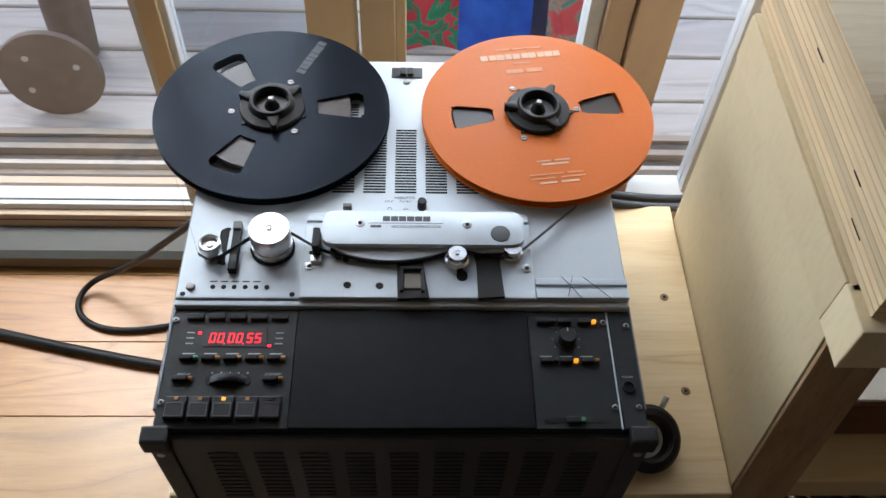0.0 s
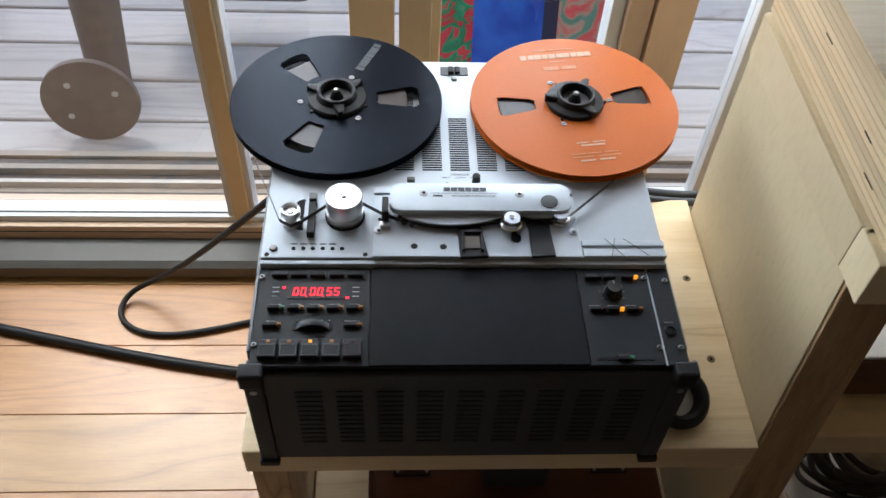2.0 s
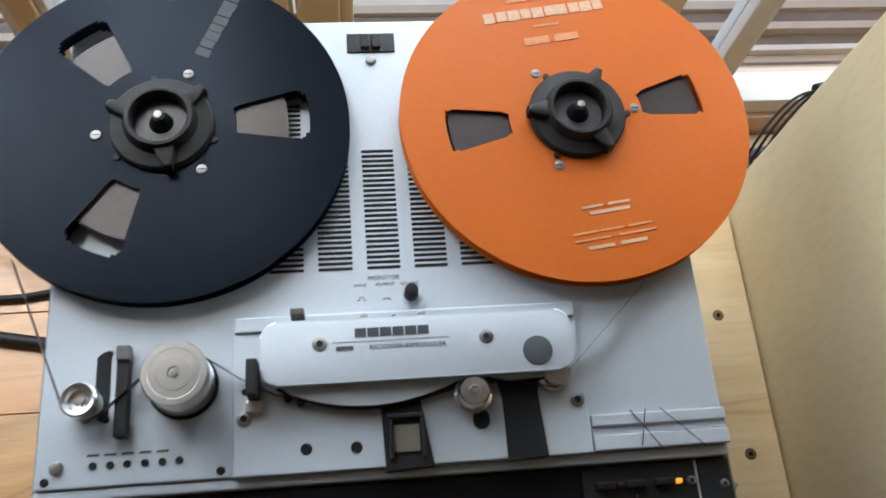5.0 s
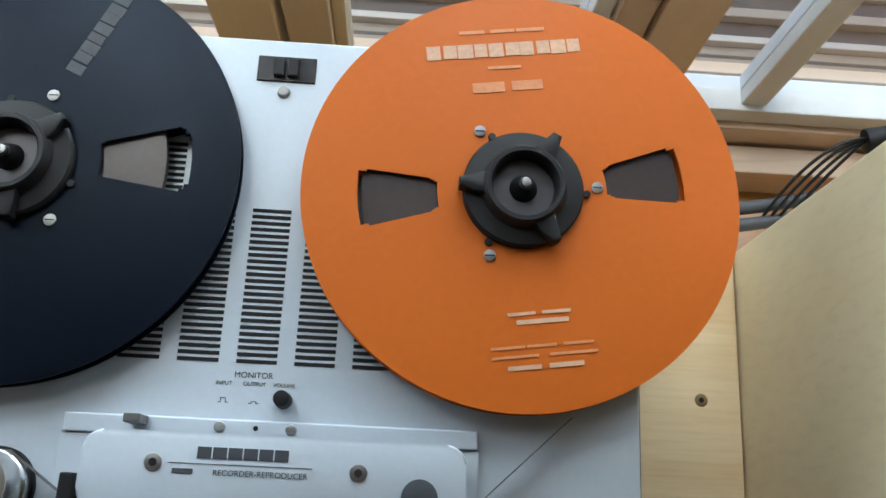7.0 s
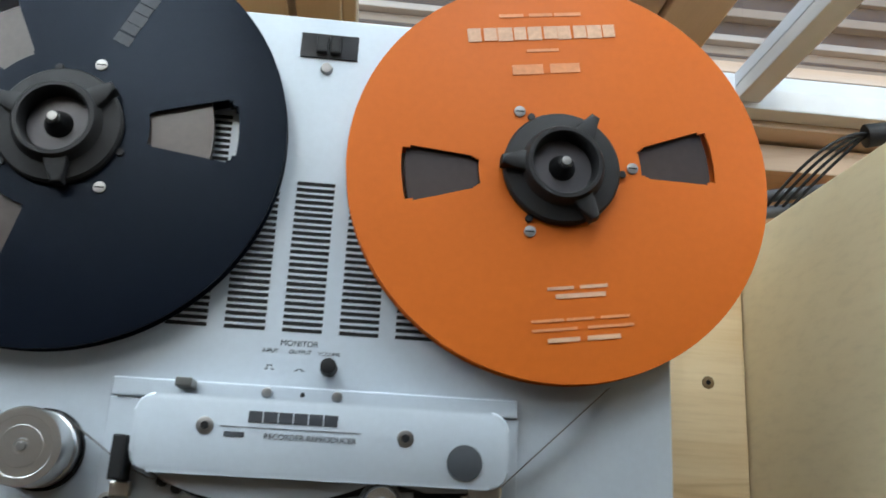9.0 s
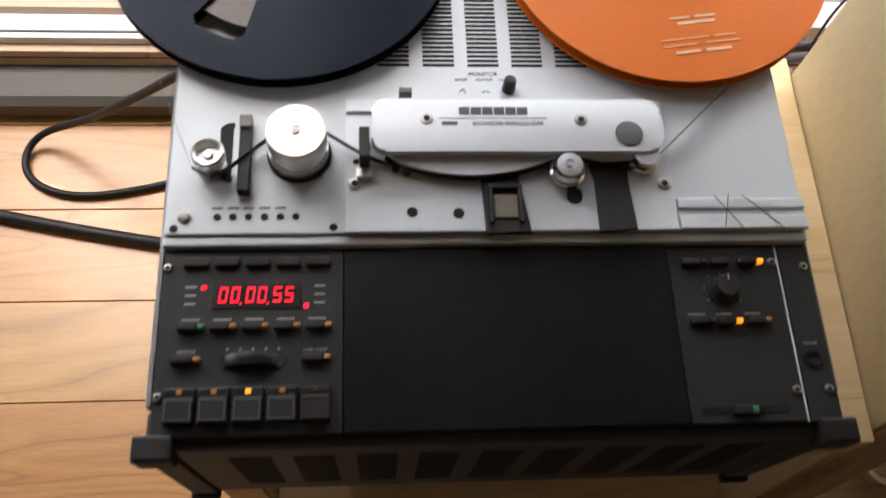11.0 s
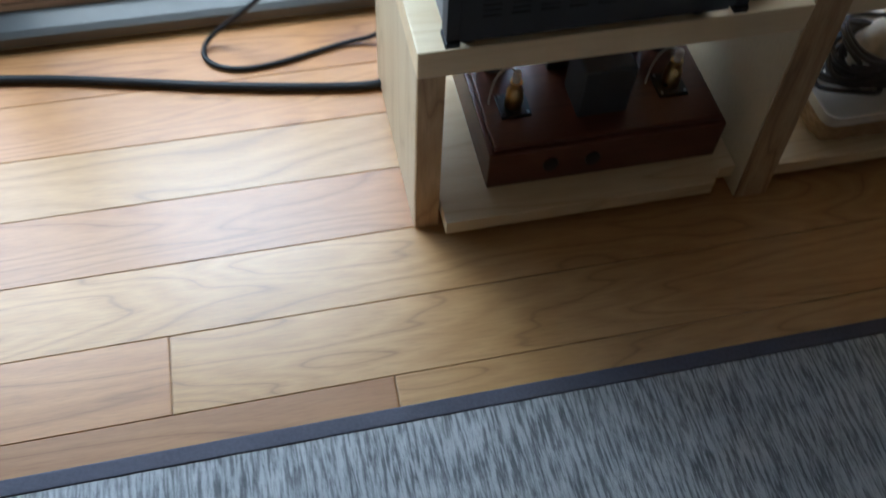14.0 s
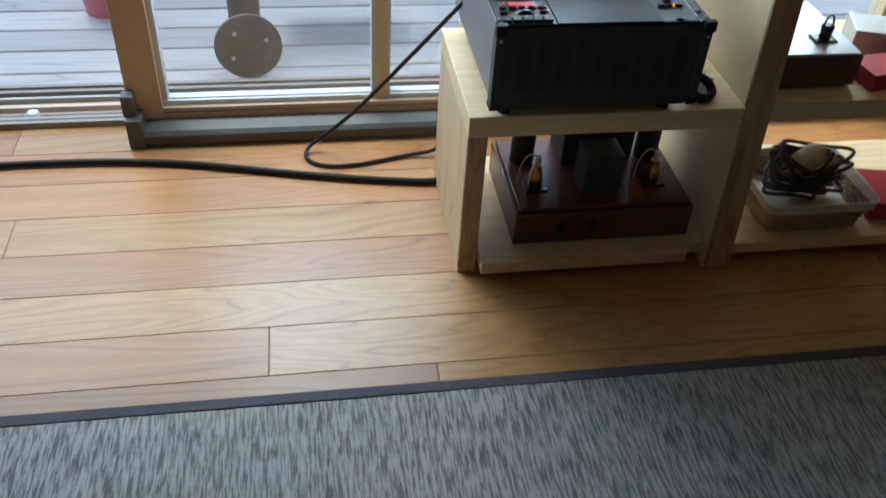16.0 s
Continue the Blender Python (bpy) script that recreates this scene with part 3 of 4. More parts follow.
for x in (0.03, 0.43):
    for y in (0.06, 0.46):
        bm = B()
        cyl(bm, x, y, 0.508, 0.536, 0.016, 0.018, 20, 0.002)
        part("foot", bm, RUBBER, rec, "black rubber foot", True)

# silver deck: plate, raised apron, head plate
bm = B()
box(bm, -0.014, 0.475, 0.155, 0.532, 0.758, DZ, 0.0015)
deck = part("deck_plate", bm, ALU, rec, "brushed silver deck plate")
bm = B()
box(bm, -0.015, 0.476, 0.147, 0.1545, 0.750, 0.7655, 0.002)
part("deck_lip", bm, ALU, rec, "silver front lip")
bm = B()
box(bm, 0.118, 0.373, 0.154, 0.256, DZ, DZ + 0.004, 0.0012)
head_plate = part("head_plate", bm, ALU, rec, "silver head assembly plate")
bm = B()
box(bm, 0.119, 0.372, 0.2565, 0.268, DZ, DZ + 0.006, 0.0012)
strip = part("rear_strip", bm, ALU, head_plate)
for x, r, mat in ((0.2135, 0.0036, STEEL), (0.2355, 0.0018, SLOT), (0.257, 0.0036, STEEL)):
    bm = B()
    cyl(bm, x, 0.2632, DZ + 0.0055, DZ + (0.0085 if mat is STEEL else 0.0064), r, r * 0.8, 16, 0.0003)
    part("screw" if mat is STEEL else "hole", bm, mat, strip, "", True)
for x, y in ((0.126, 0.194), (0.366, 0.193)):
    bm = B()
    cyl(bm, x, y, DZ + 0.004, DZ + 0.0055, 0.0052, None, 20, 0.0006)
    s = part("screw", bm, STEEL, head_plate, "", True)
    bm = B()
    cyl(bm, x, y, DZ + 0.0055, DZ + 0.0058, 0.0028, None, 6)
    part("socket", bm, SLOT, s)
for x, y, r in ((0.169, 0.170, 0.0042), (0.204, 0.169, 0.0042), (0.127, 0.213, 0.0025), (0.345, 0.205, 0.003)):
    bm = B()
    cyl(bm, x, y, DZ + 0.0038, DZ + 0.0044, r, None, 16)
    part("hole", bm, SLOT, head_plate)
for x in (0.024, 0.0356, 0.047, 0.0588, 0.0705, 0.082):
    bm = B()
    cyl(bm, x, 0.169, DZ - 0.0004, DZ + 0.0006, 0.0027, None, 14)
    part("trimmer_hole", bm, SLOT, deck)
    bm = B()
    if x < 0.08:
        box(bm, x - 0.004, x + 0.004, 0.1755, 0.1770, DZ, DZ + 0.0003)
        part("legend_bar", bm, PRINT_DARK, deck)
    else:
        bm.free()
for x, y, r, mat in ((0.0, 0.169, 0.0050, DULL_STEEL), (-0.007, 0.160, 0.0034, SLOT), (0.110, 0.160, 0.0034, SLOT), (0.230, 0.492, 0.0046, DULL_STEEL), (0.468, 0.166, 0.003, SLOT)):
    bm = B()
    cyl(bm, x, y, DZ - 0.0005, DZ + (0.0006 if mat is SLOT else 0.003), r, r * 0.8, 18, 0.0004)
    part("hole" if mat is SLOT else "screw", bm, mat, deck, "", True)
# ventilation slots in columns
for k, (x0, x1, top) in enumerate(((0.107, 0.133, 34), (0.144, 0.170, 34), (0.181, 0.207, 34), (0.218, 0.2435, 24), (0.2545, 0.280, 34), (0.291, 0.317, 34), (0.328, 0.354, 34))):
    bm = B()
    for j in range(top):
        y = 0.3035 + 0.00437 * j
        box(bm, x0, x1, y, y + 0.0025, DZ - 0.0008, DZ + 0.0003)
    part("vent_column", bm, SLOT, deck, "column of dark ventilation slots")
# apron at the front right: two ridges and a groove
for y0, y1, z1 in ((0.155, 0.166, DZ + 0.004), (0.1665, 0.172, DZ + 0.001), (0.1725, 0.181, DZ + 0.0035)):
    bm = B()
    box(bm, 0.3745, 0.476, y0, y1, DZ - 0.001, z1, 0.001)
    part("apron_ridge", bm, ALU, deck)
for x0, y0, x1, y1 in ((0.404, 0.183, 0.424, 0.154), (0.416, 0.184, 0.409, 0.157), (0.427, 0.183, 0.456, 0.154)):
    tube("scratch", [(x0, y0, DZ + 0.004), ((x0 + x1) / 2, (y0 + y1) / 2, DZ + 0.0045), (x1, y1, DZ + 0.0045)], 0.00036, PRINT_DARK, deck, "dark scratch mark")
# power switch
bm = B()
box(bm, 0.2105, 0.251, 0.500, 0.519, DZ - 0.001, DZ + 0.0012, 0.0005)
switch = part("power_switch", bm, GLOSS_BLACK, deck, "black rocker switch")
for x0, x1 in ((0.222, 0.2295), (0.2315, 0.239)):
    bm = B()
    box(bm, x0, x1, 0.503, 0.516, DZ + 0.001, DZ + 0.005, 0.001)
    part("rocker", bm, RUBBER, switch)
# monitor keys and volume
lettering("legend", "MONITOR", 0.230, 0.2945, DZ + 0.0002, 0.0052, PRINT_DARK, deck)
lettering("legend", "INPUT", 0.212, 0.2895, DZ + 0.0002, 0.0036, PRINT_DARK, deck)
lettering("legend", "OUTPUT", 0.231, 0.2895, DZ + 0.0002, 0.0036, PRINT_DARK, deck)
lettering("legend", "VOLUME", 0.2495, 0.2895, DZ + 0.0002, 0.0036, PRINT_DARK, deck)
for x, h in ((0.2125, 0.0032), (0.2315, 0.0016)):
    bm = B()
    box(bm, x - 0.0032, x - 0.0014, 0.2785, 0.2790, DZ, DZ + 0.0003)
    box(bm, x + 0.0014, x + 0.0032, 0.2785, 0.2790, DZ, DZ + 0.0003)
    box(bm, x - 0.0017, x - 0.0012, 0.2785, 0.2785 + h, DZ, DZ + 0.0003)
    box(bm, x + 0.0012, x + 0.0017, 0.2785, 0.2785 + h, DZ, DZ + 0.0003)
    box(bm, x - 0.0017, x + 0.0017, 0.2785 + h - 0.0005, 0.2785 + h, DZ, DZ + 0.0003)
    part("key_symbol", bm, PRINT_DARK, deck)
bm = B()
cyl(bm, 0.2500, 0.2815, DZ, DZ + 0.014, 0.0056, 0.005, 28, 0.0012)
part("volume_knob", bm, RUBBER, deck, "small dark grey volume knob", True)

# tape guide roller at the far left
bm = B()
prism(bm, slot_outline(0.010, 0.020, -0.026, 0.026, 0.005), 0, 0.0007)
for v in bm.verts:
    bend = 0.010 * (v.co.y / 0.026) ** 2
    v.co = Vector((v.co.x + bend + 0.006, v.co.y + 0.224, v.co.z + DZ - 0.0003))
part("arm_slot", bm, SLOT, deck, "curved dark slot of the tension arm")
bm = B()
lathe(bm, [(0.0, DZ), (0.011, DZ), (0.011, DZ + 0.004), (0.0075, DZ + 0.005), (0.0075, DZ + 0.013), (0.0112, DZ + 0.014), (0.0122, DZ + 0.016), (0.0122, DZ + 0.024), (0.0108, DZ + 0.0255), (0.0086, DZ + 0.0245), (0.0075, DZ + 0.020), (0.0035, DZ + 0.0195), (0.003, DZ + 0.022), (0.0, DZ + 0.022)], 40, Matrix.Translation((0.0185, 0.2105, 0)))
part("guide_roller", bm, ALU_BRIGHT, rec, "flanged aluminium guide roller", True)
bm = B()
box(bm, 0.0385, 0.0475, 0.186, 0.249, DZ, DZ + 0.010, 0.0012)
lever = part("edit_lever", bm, RUBBER, rec, "black slide lever")
bm = B()
box(bm, 0.0383, 0.0477, 0.2395, 0.2505, DZ + 0.002, DZ + 0.0125, 0.0012)
part("lever_tip", bm, GREY_SEAL, lever)
# large tacho roller
bm = B()
cyl(bm, 0.0835, 0.2215, DZ, DZ + 0.003, 0.0245, None, 48)
part("roller_recess", bm, SLOT, deck, "dark ring round the roller")
bm = B()
prof = [(0.0, DZ + 0.003), (0.0225, DZ + 0.003), (0.0228, DZ + 0.012), (0.0215, DZ + 0.013), (0.0215, DZ + 0.019), (0.0225, DZ + 0.020), (0.0225, DZ + 0.036), (0.0218, DZ + 0.0372), (0.0175, DZ + 0.0372), (0.0172, DZ + 0.0369), (0.012, DZ + 0.0369), (0.0118, DZ + 0.0372), (0.0045, DZ + 0.0372), (0.0040, DZ + 0.0362), (0.0, DZ + 0.0362)]
lathe(bm, prof, 64, Matrix.Translation((0.0835, 0.2215, 0)))
roller = part("tacho_roller", bm, ALU_BRIGHT, rec, "large turned aluminium roller", True)
bm = B()
cyl(bm, 0.0835, 0.2215, DZ + 0.0362, DZ + 0.0380, 0.0028, None, 12, 0.0004)
part("screw", bm, STEEL, roller)
# head cover
HZ = DZ + 0.0235
bm = B()
prism(bm, slot_outline(0.139, 0.364, 0.2115, 0.2580, 0.012), HZ - 0.0075, HZ, 0.0022)
cover = part("head_cover", bm, ALU, rec, "silver head cover with screws and printed lines", True)
bm = B()
prism(bm, slot_outline(0.1415, 0.3615, 0.2135, 0.2560, 0.011), HZ - 0.0088, HZ - 0.0075)
part("cover_seam", bm, PRINT_DARK, cover)
bm = B()
lip = [(0.150, 0.214)] + [(0.150 + 0.010 * k, 0.2115 - 0.0155 * math.sin(math.pi * min(1, k / 13.0)) ** 0.8) for k in range(1, 14)] + [(0.300, 0.212), (0.316, 0.208), (0.350, 0.2095), (0.361, 0.218), (0.361, 0.2515), (0.142, 0.2515), (0.142, 0.218)]
prism(bm, lip, HZ - 0.0120, HZ - 0.0088, 0.0008)
part("cover_apron", bm, ALU, cover, "bright curved apron of the cover", True)
# Black tube put in for the tape and the shadow below the apron.
tube("apron_edge", [(x, y + 0.0005, HZ - 0.0140) for x, y in lip[:17:2]], 0.0030, RUBBER, cover, "black tube for the tape and shadow under the apron")
for x, y in ((0.157, 0.2065), (0.166, 0.203)):
    bm = B()
    cyl(bm, x, y, DZ + 0.004, HZ - 0.0125, 0.0032, 0.0028, 16, 0.0005)
    part("guide_pin", bm, RUBBER, rec, "small black guide pin", True)
bm = B()
box(bm, 0.150, 0.355, 0.218, 0.250, DZ + 0.004, HZ - 0.012)
part("head_block", bm, SLOT, rec, "dark block of heads beneath the cover")
for k, x in enumerate((0.172, 0.200, 0.226)):
    bm = B()
    cyl(bm, x, 0.212, DZ + 0.004, HZ - 0.0125, 0.0085, None, 24, 0.001)
    part("head", bm, STEEL, rec, "polished tape head", True)
for x, y in ((0.181, 0.2400), (0.3005, 0.2390)):
    bm = B()
    cyl(bm, x, y, HZ - 0.0006, HZ + 0.0008, 0.0052, None, 24, 0.0005)
    s = part("screw", bm, STEEL, cover, "", True)
    bm = B()
    cyl(bm, x, y, HZ + 0.0008, HZ + 0.0011, 0.0026, None, 6)
    part("socket", bm, SLOT, s)
bm = B()
cyl(bm, 0.337, 0.2265, HZ - 0.0003, HZ + 0.0010, 0.0108, None, 40, 0.0004)
part("round_cap", bm, plain("grey_plug", (0.055, 0.062, 0.072), 0.6, 0, 0.1, 200, 0.03), cover, "round dark grey plug", True)
for k in range(6):
    bm = B()
    box(bm, 0.2060 + 0.0090 * k, 0.2142 + 0.0090 * k, 0.2432, 0.2500, HZ, HZ + 0.0003)
    part("printed_block", bm, PRINT_DARK, cover, "dark printed block")
bm = B()
box(bm, 0.190, 0.2735, 0.2400, 0.2404, HZ, HZ + 0.0003)
part("printed_line", bm, PRINT_DARK, cover)
lettering("legend", "RECORDER-REPRODUCER", 0.2435, 0.2340, HZ + 0.0002, 0.0047, PRINT_DARK, cover)
bm = B()
box(bm, 0.1925, 0.2045, 0.2342, 0.2372, HZ, HZ + 0.0003)
part("printed_bar", bm, PRINT_DARK, cover)
# tape lifter, pinch roller, splicing block, black flap
bm = B()
box(bm, 0.1295, 0.1375, 0.206, 0.232, DZ + 0.004, DZ + 0.026, 0.0015)
lift = part("tape_guide", bm, RUBBER, rec, "black tape guide with a bright foot")
bm = B()
box(bm, 0.1275, 0.1395, 0.197, 0.2055, DZ + 0.004, DZ + 0.010, 0.001)
part("guide_foot", bm, ALU_BRIGHT, lift)
bm = B()
box(bm, 0.1605, 0.1705, 0.262, 0.2675, DZ + 0.006, DZ + 0.025, 0.001)
part("upright_tab", bm, GREY_SEAL, rec, "small grey metal tab")
bm = B()
prism(bm, [(0.222, 0.212), (0.249, 0.212), (0.252, 0.190), (0.258, 0.152), (0.224, 0.150), (0.2225, 0.190)], DZ + 0.0036, DZ + 0.008, 0.001)
block = part("capstan_bracket", bm, RUBBER, rec, "black bracket with a grey pad")
bm = B()
box(bm, 0.230, 0.2490, 0.1625, 0.1820, DZ + 0.007, DZ + 0.0095, 0.001)
part("pad", bm, plain("grey_pad", (0.13, 0.115, 0.09), 0.6, 0, 0.1, 150, 0.05), block)
for x0, x1, y0, y1 in ((0.2265, 0.2298, 0.158, 0.186), (0.2492, 0.2525, 0.158, 0.186), (0.2265, 0.2525, 0.1862, 0.1895)):
    bm = B()
    box(bm, x0, x1, y0, y1, DZ + 0.007, DZ + 0.0125, 0.0008)
    part("pad_rim", bm, RUBBER, block)
bm = B()
lathe(bm, [(0.0, DZ + 0.004), (0.0120, DZ + 0.004), (0.0120, DZ + 0.0065), (0.0100, DZ + 0.0075), (0.0138, DZ + 0.009), (0.0138, DZ + 0.013), (0.0115, DZ + 0.015), (0.0105, DZ + 0.0225), (0.0098, DZ + 0.0235), (0.0045, DZ + 0.0237), (0.0040, DZ + 0.0227), (0.0, DZ + 0.0227)], 48, Matrix.Translation((0.2885, 0.2000, 0)))
pinch = part("pinch_roller", bm, ALU_BRIGHT, rec, "turned aluminium pinch roller cap", True)
bm = B()
cyl(bm, 0.2885, 0.2000, DZ + 0.0227, DZ + 0.0245, 0.0024, None, 12)
part("screw", bm, STEEL, pinch)
bm = B()
prism(bm, slot_outline(0.288, 0.300, 0.176, 0.190, 0.0055), DZ + 0.0036, DZ + 0.0046)
part("roller_slot", bm, SLOT, head_plate)
bm = B()
prism(bm, [(0.307, 0.214), (0.338, 0.214), (0.3365, 0.196), (0.3395, 0.1535), (0.3105, 0.1515), (0.3105, 0.196)], DZ + 0.0036, DZ + 0.0075, 0.0008)
part("splicing_flap", bm, RUBBER, rec, "matt black flap")
bm = B()
lathe(bm, [(0.0, DZ + 0.004), (0.0125, DZ + 0.004), (0.0125, DZ + 0.010), (0.010, DZ + 0.011), (0.010, DZ + 0.020), (0.0, DZ + 0.020)], 32, Matrix.Translation((0.350, 0.2115, 0)))
part("guide_roller", bm, ALU_BRIGHT, rec, "", True)

# black control panels
bm = B()
box(bm, -0.014, 0.4765, 0.006, 0.1465, 0.748, PZ - 0.002, 0.0015)
part("panel_base", bm, BLACK_FACE, rec)
bm = B()
box(bm, -0.0135, 0.117, 0.008, 0.1455, PZ - 0.004, PZ, 0.0008)
left_panel = part("control_panel", bm, GREY_FACE, rec, "dark grey transport control panel with lit keys")
bm = B()
box(bm, 0.3645, 0.4495, 0.008, 0.1455, PZ - 0.004, PZ, 0.0008)
right_panel = part("control_panel", bm, GREY_FACE, rec, "dark grey reel motor control panel")
bm = B()
box(bm, 0.4525, 0.4762, 0.008, 0.1455, PZ - 0.004, PZ, 0.0008)
side_panel = part("phones_panel", bm, GREY_FACE, rec, "narrow panel with a headphone jack")
bm = B()
box(bm, 0.4500, 0.4515, 0.008, 0.1455, PZ - 0.004, PZ - 0.0005)
part("bright_seam", bm, ALU, rec)
bm = B()
box(bm, 0.118, 0.3635, 0.008, 0.1455, PZ - 0.004, PZ + 0.0015, 0.001)
part("centre_cover", bm, BLACK_FACE, rec, "blank scuffed black centre cover")
for par, pts in ((left_panel, ((-0.0105, 0.132), (-0.0100, 0.036))), (right_panel, ((0.4455, 0.131), (0.4455, 0.031))), (side_panel, ((0.470, 0.127), (0.470, 0.031)))):
    for x, y in pts:
        bm = B()
        cyl(bm, x, y, PZ, PZ + 0.0022, 0.0036, 0.003, 16, 0.0005)
        s = part("screw", bm, STEEL, par, "", True)
        bm = B()
        cyl(bm, x, y, PZ + 0.0022, PZ + 0.0025, 0.0018, None, 6)
        part("socket", bm, SLOT, s)


def key(par, x0, x1, y0, y1, led, mat=GLOSS_BLACK, h=0.006):
    bm = B()
    box(bm, x0, x1, y0, y1, PZ - 0.001, PZ + h, 0.0012)
    k = part("key", bm, mat, par)
    if led:
        bm = B()
        box(bm, x1 + 0.0008, x1 + 0.0056, y0 + 0.001, y1 - 0.0008, PZ - 0.001, PZ + h * 0.9, 0.0012)
        part("key_lamp", bm, led, k, "amber key lamp")
    return k


# top row of flat keys, display, three rows of keys
for k in range(5):
    key(left_panel, 0.001 + 0.0222 * k, 0.019 + 0.0222 * k, 0.132, 0.1385, None, RUBBER, 0.005)
bm = B()
box(bm, 0.022, 0.087, 0.100, 0.1215, PZ, PZ + 0.0008, 0.0003)
display = part("display", bm, GLOSS_BLACK, left_panel, "black display window with red digits")
SEGS = {"0": "abcdef", "1": "bc", "5": "acdfg", "4": "bcfg", "3": "abcdg"}


def digit(ch, x, y, w, h):
    t, z, bm = 0.0014, PZ + 0.0008, B()
    half = h / 2
    where = {"a": (0, h - t, w, h), "d": (0, 0, w, t), "g": (0, half - t / 2, w, half + t / 2), "b": (w - t, half, w, h), "c": (w - t, 0, w, half), "f": (0, half, t, h), "e": (0, 0, t, half)}
    for s in SEGS[ch]:
        x0, y0, x1, y1 = where[s]
        g = 0.00022
        prism(bm, [(x + a + 0.10 * b, y + b) for a, b in ((x0 + g, y0 + g), (x1 - g, y0 + g), (x1 - g, y1 - g), (x0 + g, y1 - g))], z, z + 0.0004)
    return bm


for k, ch in enumerate("000055"):
    x = 0.0270 + 0.0086 * k + 0.0022 * (k // 2)
    part("digit", digit(ch, x, 0.1045, 0.0062, 0.0118), LED_RED, display, "glowing red digit")
for x in (0.0440, 0.0634):
    bm = B()
    box(bm, x - 0.0012, x - 0.0001, 0.1030, 0.1042, PZ + 0.0008, PZ + 0.0012)
    part("point", bm, LED_RED, display)
for x, y in ((0.0165, 0.1165), (0.0905, 0.1015)):
    bm = B()
    box(bm, x - 0.0018, x + 0.0018, y - 0.0015, y + 0.0015, PZ, PZ + 0.001, 0.0004)
    part("indicator", bm, LED_RED, left_panel, "lit red indicator")
for x, w in ((0.007, 0.008), (0.100, 0.008)):
    for y in (0.1165, 0.1100, 0.1035):
        bm = B()
        box(bm, x - w / 2, x + w / 2, y, y + 0.0012, PZ, PZ + 0.0003)
        part("legend_bar", bm, LEGEND, left_panel)
for k, led in enumerate((LED_GREEN, LED_AMBER, LED_AMBER, LED_AMBER, LED_AMBER)):
    x = 0.0 + 0.0225 * k
    key(left_panel, x, x + 0.0135, 0.083, 0.0885, led, RUBBER)
    bm = B()
    box(bm, x + 0.002, x + 0.015, 0.0915, 0.0925, PZ, PZ + 0.0003)
    part("legend_bar", bm, LEGEND, left_panel)
key(left_panel, -0.003, 0.012, 0.059, 0.0645, LED_AMBER, RUBBER)
key(left_panel, 0.088, 0.103, 0.059, 0.0645, LED_AMBER, RUBBER)
lettering("legend", "SHUTTLE", 0.007, 0.0672, PZ + 0.0002, 0.0032, LEGEND, left_panel)
lettering("legend", "TAPE DUMP", 0.0975, 0.0672, PZ + 0.0002, 0.0032, LEGEND, left_panel)
bm = B()
prism(bm, slot_outline(0.030, 0.076, 0.0555, 0.0665, 0.0045), PZ - 0.001, PZ + 0.001)
wheel = part("shuttle_well", bm, SLOT, left_panel, "recess of the shuttle wheel")
bm = B()
cyl(bm, 0, 0, 0, 0.009, 0.026, None, 64, 0.001, pose(0.053, 0.061, PZ - 0.017, 90, 0, 0))
part("shuttle_wheel", bm, GLOSS_BLACK, wheel, "knurled black shuttle wheel", True)
bm = B()
for k in range(5):
    box(bm, 0.035 + 0.009 * k, 0.0365 + 0.009 * k, 0.0690, 0.0705, PZ, PZ + 0.0003)
part("legend_ticks", bm, LEGEND, left_panel)
for k in range(5):
    x = -0.005 + 0.0234 * k
    bm = B()
    box(bm, x, x + 0.0205, 0.0165, 0.0345, PZ - 0.001, PZ + 0.007, 0.0015)
    q = part("transport_key", bm, RUBBER, left_panel, "square black transport key")
    bm = B()
    for x0, x1, y0, y1 in ((x + 0.0012, x + 0.0193, 0.0318, 0.0330), (x + 0.0012, x + 0.0193, 0.0180, 0.0190), (x + 0.0012, x + 0.0022, 0.0190, 0.0318), (x + 0.0183, x + 0.0193, 0.0190, 0.0318)):
        box(bm, x0, x1, y0, y1, PZ + 0.0066, PZ + 0.0073)
    part("key_rim", bm, LED_DIM if k == 4 else KEY_FRAME, q)
    bm = B()
    box(bm, x - 0.0003, x + 0.0208, 0.0346, 0.0415, PZ - 0.001, PZ + 0.0045, 0.001)
    part("key_cap", bm, GLOSS_BLACK, q)
    bm = B()
    box(bm, x + 0.0085, x + 0.0125, 0.0362, 0.0400, PZ + 0.004, PZ + 0.0054, 0.0005)
    part("key_lamp", bm, (LED_AMBER, LED_AMBER, LED_AMBER_ON, LED_AMBER, LED_DIM)[k], q, "lit amber play lamp" if k == 2 else "")
# right panel: key rows and knob
for x, led in ((0.3735, LED_DIM), (0.396, None), (0.4175, LED_AMBER_ON)):
    key(right_panel, x, x + 0.0145, 0.1285, 0.1338, led, RUBBER)
for x, led in ((0.3735, LED_DIM), (0.3945, LED_AMBER_ON), (0.4165, LED_AMBER)):
    key(right_panel, x, x + 0.0135, 0.0810, 0.0863, led, RUBBER)
    bm = B()
    box(bm, x, x + 0.013, 0.0895, 0.0905, PZ, PZ + 0.0003)
    part("legend_bar", bm, LEGEND, right_panel)
bm = B()
cyl(bm, 0.4035, 0.1085, PZ, PZ + 0.0018, 0.0118, None, 32, 0.0005)
lathe(bm, [(0.0095, PZ + 0.0018), (0.0090, PZ + 0.013), (0.0082, PZ + 0.0142), (0.0, PZ + 0.0142)], 32, Matrix.Translation((0.4035, 0.1085, 0)))
